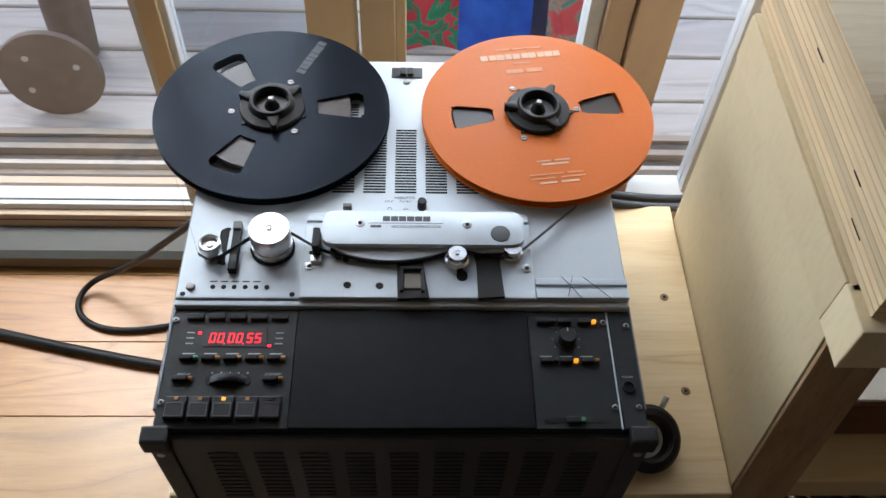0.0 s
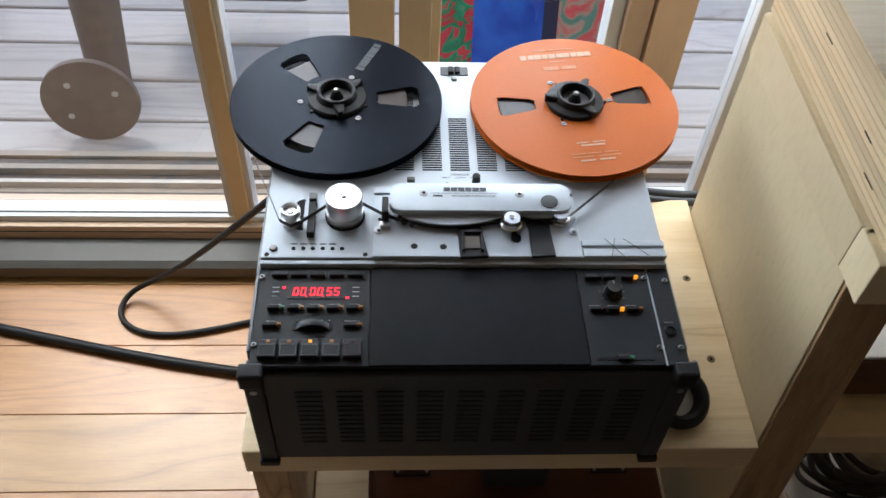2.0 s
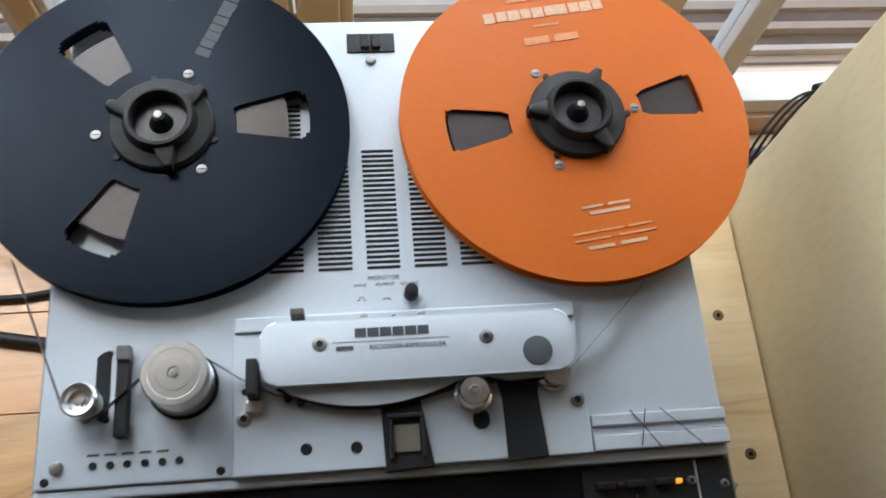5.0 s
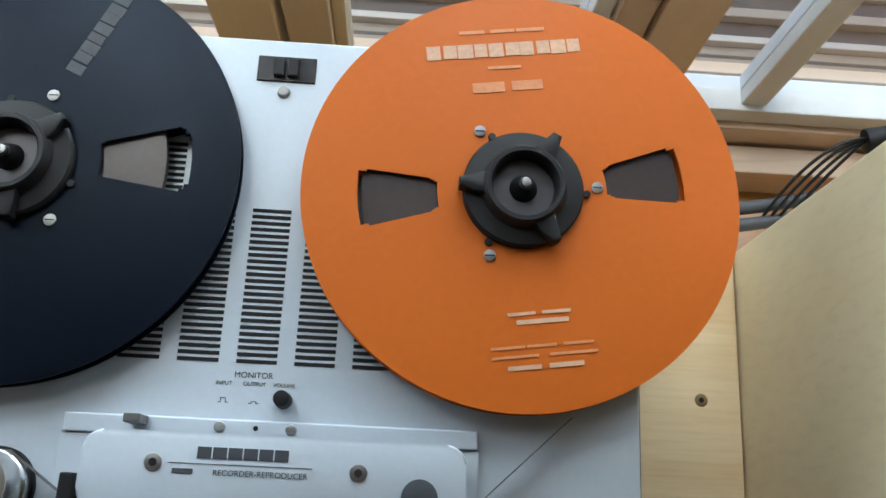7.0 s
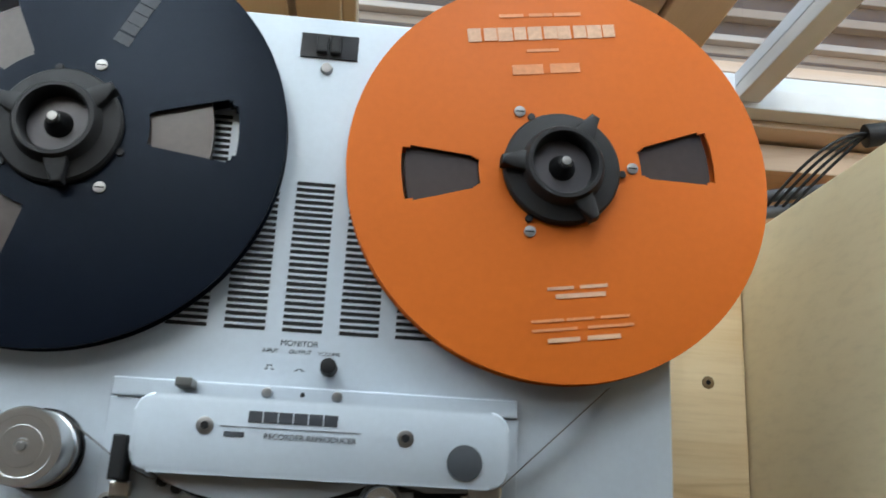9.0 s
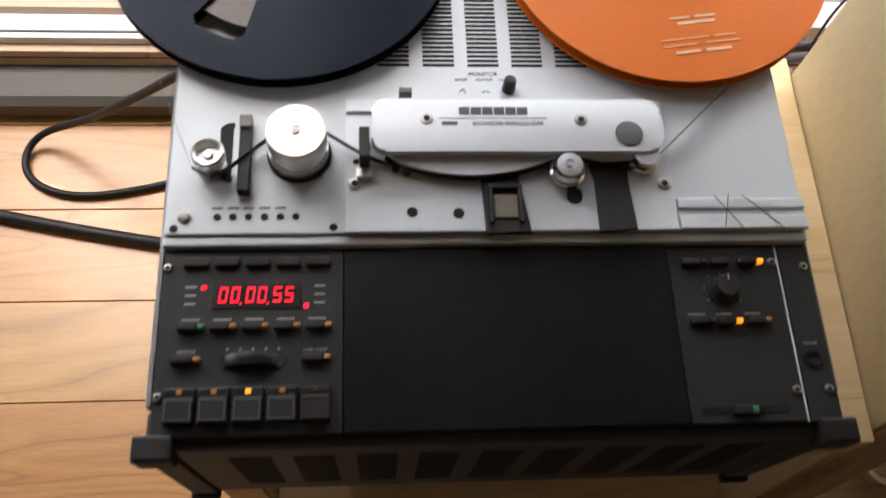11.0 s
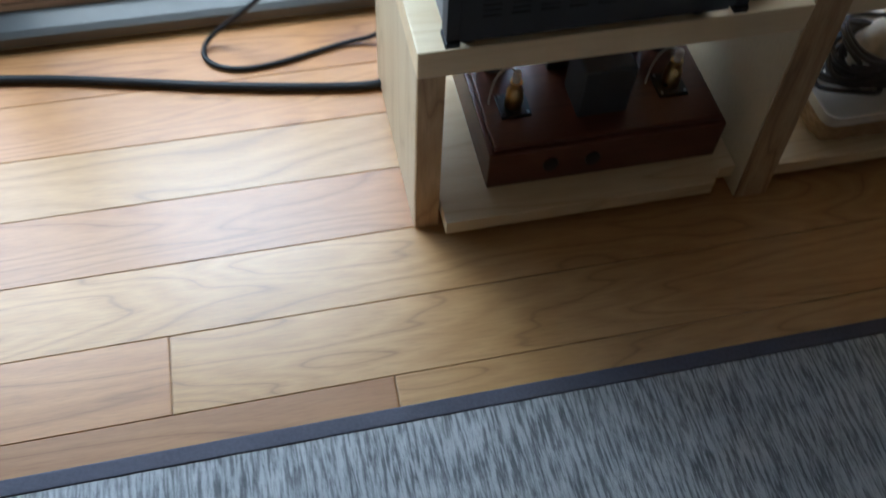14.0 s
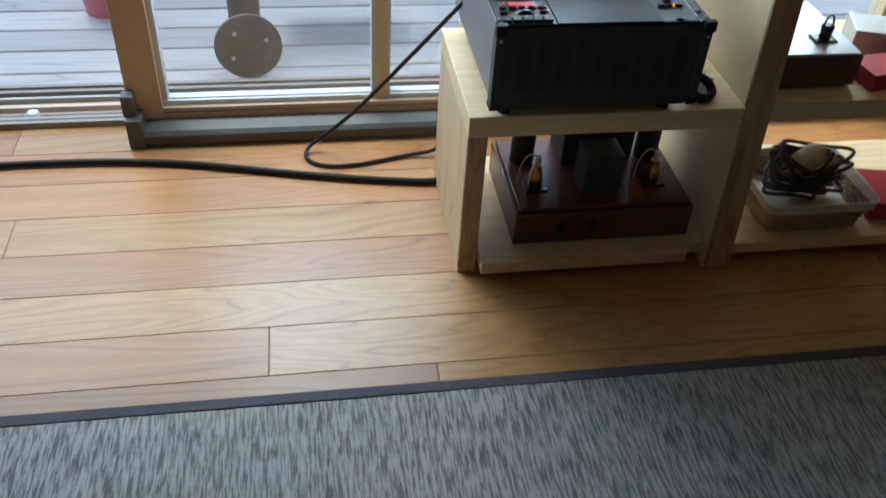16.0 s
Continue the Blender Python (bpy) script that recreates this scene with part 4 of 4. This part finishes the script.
knob = part("knob", bm, RUBBER, right_panel, "round black knob with a pale mark", True)
bm = B()
box(bm, 0.4030, 0.4040, 0.1125, 0.1170, PZ + 0.0142, PZ + 0.0145)
part("pointer", bm, LEGEND, knob)
bm = B()
for k in range(7):
    a = radians(-30 + 40 * k)
    box(bm, 0.4035 + 0.0145 * math.cos(a) - 0.0005, 0.4035 + 0.0145 * math.cos(a) + 0.0005, 0.1085 + 0.0145 * math.sin(a) - 0.0005, 0.1085 + 0.0145 * math.sin(a) + 0.0005, PZ, PZ + 0.0003)
part("dial_marks", bm, LEGEND, right_panel)
bm = B()
box(bm, 0.373, 0.437, 0.0145, 0.0205, PZ, PZ + 0.0006, 0.0002)
strip = part("varispeed_strip", bm, GLOSS_BLACK, right_panel, "thin strip with a small key and green lamp")
key(strip, 0.395, 0.4085, 0.0135, 0.0205, LED_GREEN, RUBBER, 0.004)
bm = B()
lathe(bm, [(0.0075, PZ), (0.0072, PZ + 0.002), (0.005, PZ + 0.0022), (0.0045, PZ - 0.0005), (0.0, PZ - 0.0005)], 24, Matrix.Translation((0.4630, 0.0545, 0)))
part("phones_jack", bm, GLOSS_BLACK, side_panel, "headphone socket", True)
lettering("legend", "PHONES", 0.4630, 0.0650, PZ + 0.0002, 0.0030, LEGEND, side_panel)

# tape from reel to reel
bm = B()
path = [(-0.040, 0.320), (0.0045, 0.2060), (0.0190, 0.1968), (0.0300, 0.2030), (0.0760, 0.2445), (0.0920, 0.2435), (0.1330, 0.2155), (0.150, 0.2080), (0.235, 0.2010), (0.2885, 0.2180), (0.350, 0.2005), (0.3630, 0.2150), (0.4300, 0.2790)]
lo = [bm.verts.new((x, y, DZ + 0.0062)) for x, y in path]
hi = [bm.verts.new((x, y, DZ + 0.0125)) for x, y in path]
for a in range(len(path) - 1):
    bm.faces.new((lo[a], lo[a + 1], hi[a + 1], hi[a]))
bm.normal_update()
bmesh.ops.solidify(bm, geom=bm.faces[:], thickness=0.0003)
single("magnetic_tape", bm, TAPE, "thin dark brown tape threaded past the heads", "tape")


# ---- reels ----
def flange(bm, r0, r1, z, windows, half_deg, w0, w1, thick=0.0016):
    """A flange as a ring of small cells, with rounded windows left open."""
    n, rings = 360, 44
    rad = [r0 + (r1 - r0) * k / rings for k in range(rings + 1)]
    grid = [[bm.verts.new((r * math.cos(2 * math.pi * k / n), r * math.sin(2 * math.pi * k / n), z)) for k in range(n)] for r in rad]
    faces = []
    for i in range(rings):
        rm = (rad[i] + rad[i + 1]) / 2
        for k in range(n):
            a = 360 * (k + 0.5) / n
            hole = False
            for w in windows:
                d = abs((a - w + 180) % 360 - 180)
                along = (rm - (w0 + w1) / 2) / ((w1 - w0) / 2)
                hole |= abs(d / half_deg) ** 7 + abs(along) ** 7 < 1
            if not hole:
                faces.append(bm.faces.new((grid[i][k], grid[i][(k + 1) % n], grid[i + 1][(k + 1) % n], grid[i + 1][k])))
    bm.normal_update()
    bmesh.ops.solidify(bm, geom=faces, thickness=thick)
    for v in [v for v in bm.verts if not v.link_faces]:
        bm.verts.remove(v)


def reel(x, y, turn, windows, mat, label, pack, prints, hub_turn, window=(12.0, 0.055, 0.113)):
    root = thing("tape_reel", (0, 0, 0), label, "tape reel", "reels on the recorder")
    R, top = 0.1452, 0.0170
    bm = B()
    flange(bm, 0.030, R, top - 0.0016, windows, *window)
    part("upper_flange", bm, mat, root, "", True)
    bm = B()
    flange(bm, 0.030, R, top - 0.0121, windows, *window)
    part("lower_flange", bm, mat, root, "", True)
    bm = B()
    lathe(bm, [(0.030, top - 0.0092), (pack, top - 0.0092), (pack, top - 0.0035), (0.030, top - 0.0035)], 96)
    part("tape_pack", bm, TAPE, root, "wound brown tape", True)
    for k in range(3):
        a = radians(windows[0] + 60 + 120 * k)
        bm = B()
        cyl(bm, 0.050 * math.cos(a), 0.050 * math.sin(a), top, top + 0.0012, 0.0040, None, 20, 0.0004)
        s = part("flange_screw", bm, DULL_STEEL, root, "slotted steel screw", True)
        bm = B()
        box(bm, 0.050 * math.cos(a) - 0.003, 0.050 * math.cos(a) + 0.003, 0.050 * math.sin(a) - 0.0004, 0.050 * math.sin(a) + 0.0004, top + 0.0012, top + 0.0014)
        part("screw_slot", bm, SLOT, s)
    for ang, r, wide, tall, n, pm in prints:
        # a line of worn print, in bars along its length
        across, turned = max(wide, tall), Matrix.Rotation(radians(ang), 4, "Z")
        for k in range(n):
            a, b = (k + 0.08 * (k % 2)) / n - 0.5, (k + 0.88 + 0.05 * (k % 3)) / n - 0.5
            bm = B()
            if wide >= tall:
                box(bm, a * across, b * across, r - tall * (0.5 - 0.06 * (k % 2)), r + tall / 2, top + 0.0002, top + 0.0005)
            else:
                box(bm, -wide / 2, wide * (0.5 - 0.06 * (k % 2)), r + a * across, r + b * across, top + 0.0002, top + 0.0005)
            bm.transform(turned)
            part("printed_bar", bm, pm, root)
    # clamping hub
    bm = B()
    lathe(bm, [(0.0, top - 0.012), (0.0400, top - 0.012), (0.0400, top + 0.004), (0.0385, top + 0.0060), (0.0285, top + 0.0075), (0.0262, top + 0.0145), (0.0250, top + 0.0160), (0.0225, top + 0.0160), (0.0213, top + 0.0145), (0.0205, top + 0.003), (0.0, top + 0.003)], 72)
    hub = part("reel_hub", bm, RUBBER, root, "black three-lobed clamping hub", True)
    for k in range(3):
        bm = B()
        prism(bm, [(0.022, -0.009), (0.0335, -0.0055), (0.0425, -0.0032), (0.0425, 0.0032), (0.0335, 0.0055), (0.022, 0.009)], top + 0.003, top + 0.0130, 0.002)
        bm.transform(Matrix.Rotation(radians(hub_turn + 120 * k), 4, "Z"))
        part("lobe", bm, RUBBER, hub, "", True)
    for k in range(3):
        bm = B()
        cyl(bm, 0.0425, 0, top, top + 0.002, 0.0026, None, 14, 0.0004)
        bm.transform(Matrix.Rotation(radians(hub_turn + 60 + 120 * k), 4, "Z"))
        part("hub_stud", bm, RUBBER, hub)
    bm = B()
    lathe(bm, [(0.0203, top + 0.0032), (0.0088, top + 0.0036), (0.0088, top + 0.0038), (0.0, top + 0.0038)], 40)
    part("spindle_dish", bm, DISH, hub, "dull grey dish", True)
    bm = B()
    lathe(bm, [(0.0092, top + 0.0038), (0.0085, top + 0.006), (0.0045, top + 0.015), (0.0, top + 0.015)], 40)
    part("spindle_cone", bm, RUBBER, hub, "black centre cone", True)
    bm = B()
    cyl(bm, 0, 0, top + 0.0145, top + 0.0180, 0.0036, 0.0032, 24, 0.0006)
    part("spindle", bm, DULL_STEEL, hub, "steel spindle tip", True)
    root.matrix_basis = pose(x, y, DZ, 0, 0, turn)
    bm = B()
    cyl(bm, x, y, DZ, DZ + 0.0045, 0.036, None, 48, 0.001)
    part("turntable", bm, ALU_BRIGHT, rec, "aluminium reel turntable", True)
    return root


reel(0.0645, 0.4245, 0, (128, 4, 244), REEL_BLACK, "black metal tape reel with three windows, tinted with sky blue", 0.097,
     ((-24, 0.103, 0.012, 0.066, 8, PRINT_GREY),), 40)
reel(0.3950, 0.4240, 0, (186, 10), REEL_ORANGE, "orange metal tape reel with two windows and white print", 0.106,
     ((8, 0.1185, 0.060, 0.0026, 3, PRINT_ORANGE), (8, 0.1040, 0.108, 0.0105, 10, PRINT_WHITE), (8, 0.0905, 0.026, 0.0022, 1, PRINT_ORANGE), (8, 0.0760, 0.050, 0.0075, 2, PRINT_ORANGE),
      (188, 0.0820, 0.042, 0.0022, 2, PRINT_WHITE), (188, 0.0875, 0.038, 0.0030, 1, PRINT_WHITE), (188, 0.1030, 0.066, 0.0018, 3, PRINT_ORANGE), (188, 0.1090, 0.070, 0.0018, 2, PRINT_ORANGE), (188, 0.1160, 0.050, 0.0030, 2, PRINT_WHITE)), 60, (11.0, 0.056, 0.109))

# spare hub leaning on the recorder
bm = B()
hm = pose(0.540, 0.098, 0.533, 24, 12, 0)
lathe(bm, [(0.024, -0.008), (0.040, -0.010), (0.043, -0.004), (0.043, 0.006), (0.038, 0.011), (0.030, 0.012), (0.026, 0.008), (0.024, -0.008)], 56, hm)
spare = thing("spare_hub", (0.540, 0.098, 0.508), "black reel adapter ring leaning against the recorder", "reel adapter")
part("ring", bm, RUBBER, spare, "", True)
bm = B()
lathe(bm, [(0.0239, -0.006), (0.0, -0.006)], 40, hm)
part("inner_disc", bm, PALE_CARD, spare, "pale grey inner disc", True)
bm = B()
cyl(bm, 0, 0, 0, 0.018, 0.0035, None, 14, 0.0006, hm @ pose(0.020, 0.046, 0.002, 90, 0, -25))
part("pin", bm, STEEL, spare, "small steel pin", True)

# ---- cables ----
tube("power_cable", [(-1.9, 0.62, 0.012), (-1.38, 0.652, 0.012), (-0.98, 0.645, 0.012), (-0.72, 0.590, 0.012), (-0.45, 0.521, 0.012), (-0.25, 0.482, 0.012), (-0.10, 0.458, 0.012), (-0.04, 0.458, 0.013), (0.02, 0.50, 0.013), (0.06, 0.56, 0.013)], 0.0105, RUBBER, None, "thick black power cable lying across the floor", "cable")
tube("signal_cable", [(0.05, 0.60, 0.25), (0.0, 0.60, 0.03), (-0.08, 0.625, 0.008), (-0.19, 0.596, 0.008), (-0.30, 0.567, 0.008), (-0.40, 0.565, 0.008), (-0.465, 0.615, 0.008), (-0.445, 0.685, 0.012), (-0.36, 0.66, 0.085), (-0.27, 0.595, 0.215), (-0.16, 0.517, 0.392), (-0.06, 0.446, 0.553), (0.0, 0.42, 0.64)], 0.0062, RUBBER, None, "thin black cable looping up to the recorder", "cable")

loom = thing("cable_loom", (0.6, 0.53, 0.52), "grey hoses and thin black wires behind the shelf", "cables")
for k, dy in enumerate((0.0, 0.018)):
    tube("hose", [(0.44, 0.51, 0.55), (0.50, 0.50 + dy, 0.525), (0.56, 0.498 + dy, 0.512), (0.65, 0.505 + dy, 0.495), (0.72, 0.53 + dy, 0.47), (0.84, 0.56 + dy, 0.45)], 0.0070, GREY_HOSE, loom, "grey ribbed hose")
for k in range(4):
    tube("wire", [(0.685 + 0.008 * k, 0.520, 0.475), (0.70 + 0.012 * k, 0.555, 0.53 - 0.008 * k), (0.735 + 0.012 * k, 0.59, 0.548 - 0.012 * k), (0.787, 0.604, 0.519)], 0.0018, RUBBER, loom)
bm = B()
cyl(bm, 0, 0, 0, 0.05, 0.013, 0.011, 24, 0.002, pose(0.81, 0.607, 0.519, 0, 80, 10))
part("connector", bm, RUBBER, loom, "dark round connector", True)

# ---- valve amplifier on the lower board ----
amp = thing("valve_amplifier", (0.345, 0.25, 0.068), "reddish mahogany amplifier with valves on black sockets", "amplifier")
bm = B()
box(bm, 0.100, 0.606, 0.072, 0.43, 0.068, 0.153, 0.004)
part("plinth", bm, MAHOGANY, amp)
bm = B()
box(bm, 0.110, 0.596, 0.082, 0.42, 0.153, 0.163, 0.004)
part("top_plate", bm, MAHOGANY, amp, "bevelled mahogany top plate")
amp.scale = (1.0, 1.0, 1.2)
for x in (0.232, 0.322):
    bm = B()
    cyl(bm, 0, 0, 0, 0.006, 0.016, None, 28, 0.002, pose(x, 0.070, 0.112, 90, 0, 0))
    part("knob", bm, GLOSS_BLACK, amp, "dark round front knob", True)
for x, y in ((0.175, 0.185), (0.515, 0.185)):
    bm = B()
    box(bm, x - 0.032, x + 0.032, y - 0.032, y + 0.032, 0.163, 0.168, 0.0015)
    sock = part("valve_socket", bm, GLOSS_BLACK, amp, "square black valve socket")
    for dx, dy in ((-0.025, -0.025), (0.025, -0.025), (-0.025, 0.025), (0.025, 0.025)):
        bm = B()
        cyl(bm, x + dx, y + dy, 0.168, 0.1705, 0.003, None, 12, 0.0005)
        part("screw", bm, STEEL, sock)
    bm = B()
    lathe(bm, [(0.0, 0.168), (0.018, 0.168), (0.019, 0.181), (0.017, 0.203), (0.012, 0.211), (0.013, 0.223), (0.0, 0.224)], 32, Matrix.Translation((x, y, 0)))
    part("valve_base", bm, BRASS, sock, "brass valve base", True)
for x0, x1, y0, y1, h in ((0.295, 0.402, 0.130, 0.225, 0.105), (0.27, 0.42, 0.27, 0.40, 0.15)):
    bm = B()
    box(bm, x0, x1, y0, y1, 0.163, 0.163 + h, 0.006)
    part("transformer", bm, BLACK, amp, "black boxed transformer")
for x in (0.165, 0.46, 0.54):
    bm = B()
    lathe(bm, [(0.0, 0.163), (0.034, 0.163), (0.034, 0.260), (0.028, 0.268), (0.0, 0.268)], 32, Matrix.Translation((x, 0.315, 0)))
    part("capacitor", bm, BLACK, amp, "tall black can", True)
for x, y in ((0.175, 0.185), (0.515, 0.185)):
    bm = B()
    lathe(bm, [(0.0, 0.224), (0.008, 0.224), (0.008, 0.245), (0.0, 0.247)], 20, Matrix.Translation((x, y, 0)))
    part("valve_cap", bm, LINEN, amp, "white ceramic cap", True)
    tube("lead", [(x, y, 0.243), (x - 0.02, y + 0.02, 0.258), (x - 0.045, y + 0.02, 0.228), (x - 0.05, y + 0.01, 0.168)], 0.002, LINEN, amp, "thin pale lead")

# ---- right bay ----
basket = thing("wicker_basket", (0.98, 0.19, 0.068), "cream-lined wicker basket full of dark cables", "basket")
bx0, bx1, by0, by1 = 0.845, 1.125, 0.062, 0.295


def ring_at(z, grow):
    return [(x, y, z) for x, y in slot_outline(bx0 - grow, bx1 + grow, by0 - grow, by1 + grow, 0.03, 5)]


def woven_row(k):
    """One row of weave: in front of every other stake, behind the next."""
    pts, path = ring_at(0.076 + 0.0108 * k, 0.0024 * k), []
    for p, q in zip(pts, pts[1:] + pts[:1]):
        n = max(1, round((Vector(q) - Vector(p)).length / 0.011))
        path += [Vector(p).lerp(Vector(q), i / n) for i in range(n)]
    mid = Vector(((bx0 + bx1) / 2, (by0 + by1) / 2, 0))
    out = []
    for i, p in enumerate(path):
        way = (p - mid).normalized()
        out.append((p.x + way.x * 0.0045 * math.sin((i + k) * 1.571), p.y + way.y * 0.0045 * math.sin((i + k) * 1.571), p.z + 0.0012 * math.sin(i * 2.3 + k)))
    return out + out[:2]


for k in range(8):
    tube("wicker_strand", woven_row(k), 0.0050, WICKER, basket, res=2)
bm = B()
a, b2 = ring_at(0.150, 0.027), ring_at(0.180, 0.031)
c, d = ring_at(0.179, 0.025), ring_at(0.10, 0.004)
loops = [[bm.verts.new(p) for p in q] for q in (a, b2, c, d)]
for lo2, hi2 in zip(loops, loops[1:]):
    for k in range(len(lo2)):
        bm.faces.new((lo2[k], lo2[(k + 1) % len(lo2)], hi2[(k + 1) % len(lo2)], hi2[k]))
bm.faces.new(loops[-1])
part("lining", bm, LINEN, basket, "cream lining folded over the rim", True)
BRAID = plain("dark_braid", (0.035, 0.028, 0.024), 0.6, 0, 0.4, 150, 0.3)
coil = thing("coiled_cable", (0.97, 0.19, 0.11), "coiled dark braided cables in the basket", "cable")
for k in range(13):
    cx, cy = 0.955 + 0.025 * (k % 3), 0.175 + 0.018 * (k % 2)
    pts = [(cx + (0.078 + 0.016 * (k % 3)) * math.cos(a / 2.0 + k), cy + (0.062 + 0.014 * (k % 2)) * math.sin(a / 2.0 + k), 0.135 + 0.0100 * k + 0.022 * math.sin(a * 0.9 + 1.7 * k)) for a in range(14)]
    tube("loop", pts, 0.0056, BRAID, coil)
bm = B()
bmesh.ops.create_icosphere(bm, subdivisions=3, radius=1, matrix=Matrix.Translation((1.01, 0.19, 0.195)) @ Matrix.Diagonal((0.072, 0.060, 0.075, 1)))
for v in bm.verts:
    v.co += 0.008 * noise.noise_vector(v.co * 30)
single("crumpled_cloth", bm, plain("cream_sacking", (0.60, 0.54, 0.44), 0.9, 0, 0.45, 35, 0.4), "crumpled cream cloth among the cables", "cloth", smooth=True)

deckbox = thing("turntable_plinth", (0.85, 0.2, 0.508), "reddish mahogany box with a black topped lamp unit", "audio unit")
bm = B()
box(bm, 0.735, 0.97, 0.11, 0.42, 0.518, 0.602, 0.004)
part("body", bm, MAHOGANY, deckbox)
bm = B()
box(bm, 0.74, 0.965, 0.115, 0.415, 0.602, 0.607, 0.002)
part("top", bm, PALE_CARD, deckbox, "pale reflecting top")
for x in (0.76, 0.945):
    bm = B()
    cyl(bm, x, 0.15, 0.508, 0.518, 0.014, None, 20, 0.002)
    cyl(bm, x, 0.39, 0.508, 0.518, 0.014, None, 20, 0.002)
    part("feet", bm, RUBBER, deckbox)
bm = B()
box(bm, 0.865, 0.925, 0.17, 0.215, 0.607, 0.613, 0.002)
cyl(bm, 0.895, 0.19, 0.613, 0.650, 0.014, 0.017, 20, 0.002)
stem = part("socket", bm, GLOSS_BLACK, deckbox, "black socket", True)
tube("hoop", [(0.883, 0.19, 0.65), (0.883, 0.19, 0.685), (0.907, 0.19, 0.685), (0.907, 0.19, 0.65)], 0.003, STEEL, stem)

for name, lab, cat, mat, x0, x1, y0, y1, z0, z1, rz in (
    ("red_box", "glossy red cardboard box on the shelf", "box", RED_CARD, 1.00, 1.20, 0.10, 0.21, 0.508, 0.555, 8),
    ("grey_case", "pale grey metal case with slots", "case", PALE_CARD, 1.06, 1.30, 0.24, 0.36, 0.508, 0.585, -18),
    ("red_book", "red boxed book beside the basket", "book", RED_CARD, 1.19, 1.36, 0.08, 0.26, 0.068, 0.125, -10),
):
    bm = B()
    box(bm, x0, x1, y0, y1, z0, z1, 0.003)
    cxy = Matrix.Translation(((x0 + x1) / 2, (y0 + y1) / 2, 0))
    bm.transform(cxy @ Matrix.Rotation(radians(rz), 4, "Z") @ cxy.inverted())
    single(name, bm, mat, lab, cat)

# ---- terrace things ----
disc = thing("garden_disc", (-0.64, 1.255, -0.05), "brown round disc with three pale spots standing on the terrace", "disc")
dm = pose(-0.64, 1.255, 0.073, 86, 0, 4)
bm = B()
cyl(bm, 0, 0, -0.009, 0.009, 0.122, None, 48, 0.003, dm)
part("plate", bm, STUMP, disc, "", True)
# three flat pale discs laid on the plate; nothing is cut through
for a in (20, 130, 215):
    bm = B()
    cyl(bm, 0, 0, 0, 0.002, 0.008, None, 18, 0, dm @ pose(0.07 * math.cos(radians(a)), 0.07 * math.sin(radians(a)), 0.0105))
    part("hole", bm, PALE_CARD, disc, "flat pale spot")
bm = B()
cyl(bm, 0, 0, 0, 0.55, 0.055, 0.075, 28, 0.01, pose(-0.66, 1.52, 0.22, -12, 0, 0))
part("post", bm, STUMP, disc, "grey-brown post behind")
bm = B()
box(bm, -0.56, -0.10, 1.62, 1.80, 0.12, 0.55, 0.03, 3)
single("covered_chair", bm, GREY_CLOTH, "garden chair under a grey cloth cover", "chair")
bm = B()
bmesh.ops.create_grid(bm, x_segments=40, y_segments=30, size=1, matrix=Matrix.Translation((0.50, 1.62, 0.30)) @ Matrix.Rotation(radians(72), 4, "X") @ Matrix.Diagonal((0.29, 0.42, 1, 1)))
for v in bm.verts:
    v.co.y += 0.018 * math.sin(v.co.x * 26) + 0.01 * noise.noise(v.co * 6)
bm.normal_update()
bmesh.ops.solidify(bm, geom=bm.faces[:], thickness=0.004)
single("printed_cloth", bm, CLOTH, "printed cloth in green, red and blue hanging on the terrace", "cloth", smooth=True)
bm = B()
lathe(bm, [(0.0, -0.05), (0.085, -0.05), (0.11, 0.2), (0.115, 0.2), (0.10, 0.19)], 32, Matrix.Translation((-1.235, 1.84, 0.0)))
single("pink_bucket", bm, PINK, "small pink plastic bucket on the terrace", "bucket", smooth=True)

# terrace boards
terrace = thing("terrace", (0.0, 3.0, -0.06), "weathered greyish wooden terrace boards with gaps", "terrace", kind="structure")
bm = B()
box(bm, 0, 1, 0, 0.163, -0.080, -0.05, 0.004, 1)
board = mesh_of("board", bm, DECKING)
for k in range(26):
    y = 1.150 + 0.172 * k
    ob = new("board", board)
    ob.parent = terrace
    ob.matrix_parent_inverse = Matrix.Translation(-ORIGIN[terrace.name])
    ob.matrix_basis = Matrix.Translation((-4.5, y, 0)) @ Matrix.Diagonal((9.0, 1, 1, 1))

# floor planks, each a board with a fine bevel
bm = B()
box(bm, 0, 1, 0.0006, 0.1641, -0.016, 0.0, 0.0011, 1)
planks = [mesh_of("plank", bm, OAK)]
for tone in (OAK_RED, OAK_PALE):
    planks.append(planks[0].copy())
    planks[-1].materials[0] = tone
TONES = {(0, 0): 1, (0, 1): 2, (-1, 0): 1, (-1, 1): 2, (1, 1): 2, (2, 1): 1, (3, 1): 2, (4, 1): 0, (5, 1): 1, (1, 0): 0, (2, 0): 2}
for k in range(-24, 7):
    y0 = -0.278 + 0.1647 * k
    if y0 > 0.86:
        break
    start = {0: -0.567, -1: -0.158}.get(k, -1.75 + 0.55 * ((k * 0.618) % 1.0))
    xs = [start - 5.2, start - 2.6, start, start + 2.6, start + 5.2]
    for n, (x0, x1) in enumerate(zip(xs, xs[1:]), -1):
        x0, x1 = max(x0, -3.2), min(x1, 3.2)
        if x1 - x0 < 0.05:
            continue
        ob = new("plank", planks[TONES.get((k, n), (k * 7 + n * 5) % 3)])
        ob.parent = floor
        ob.matrix_basis = Matrix.Translation((x0 + 0.0006, y0, 0)) @ Matrix.Diagonal((x1 - x0 - 0.0012, 1, 1, 1))
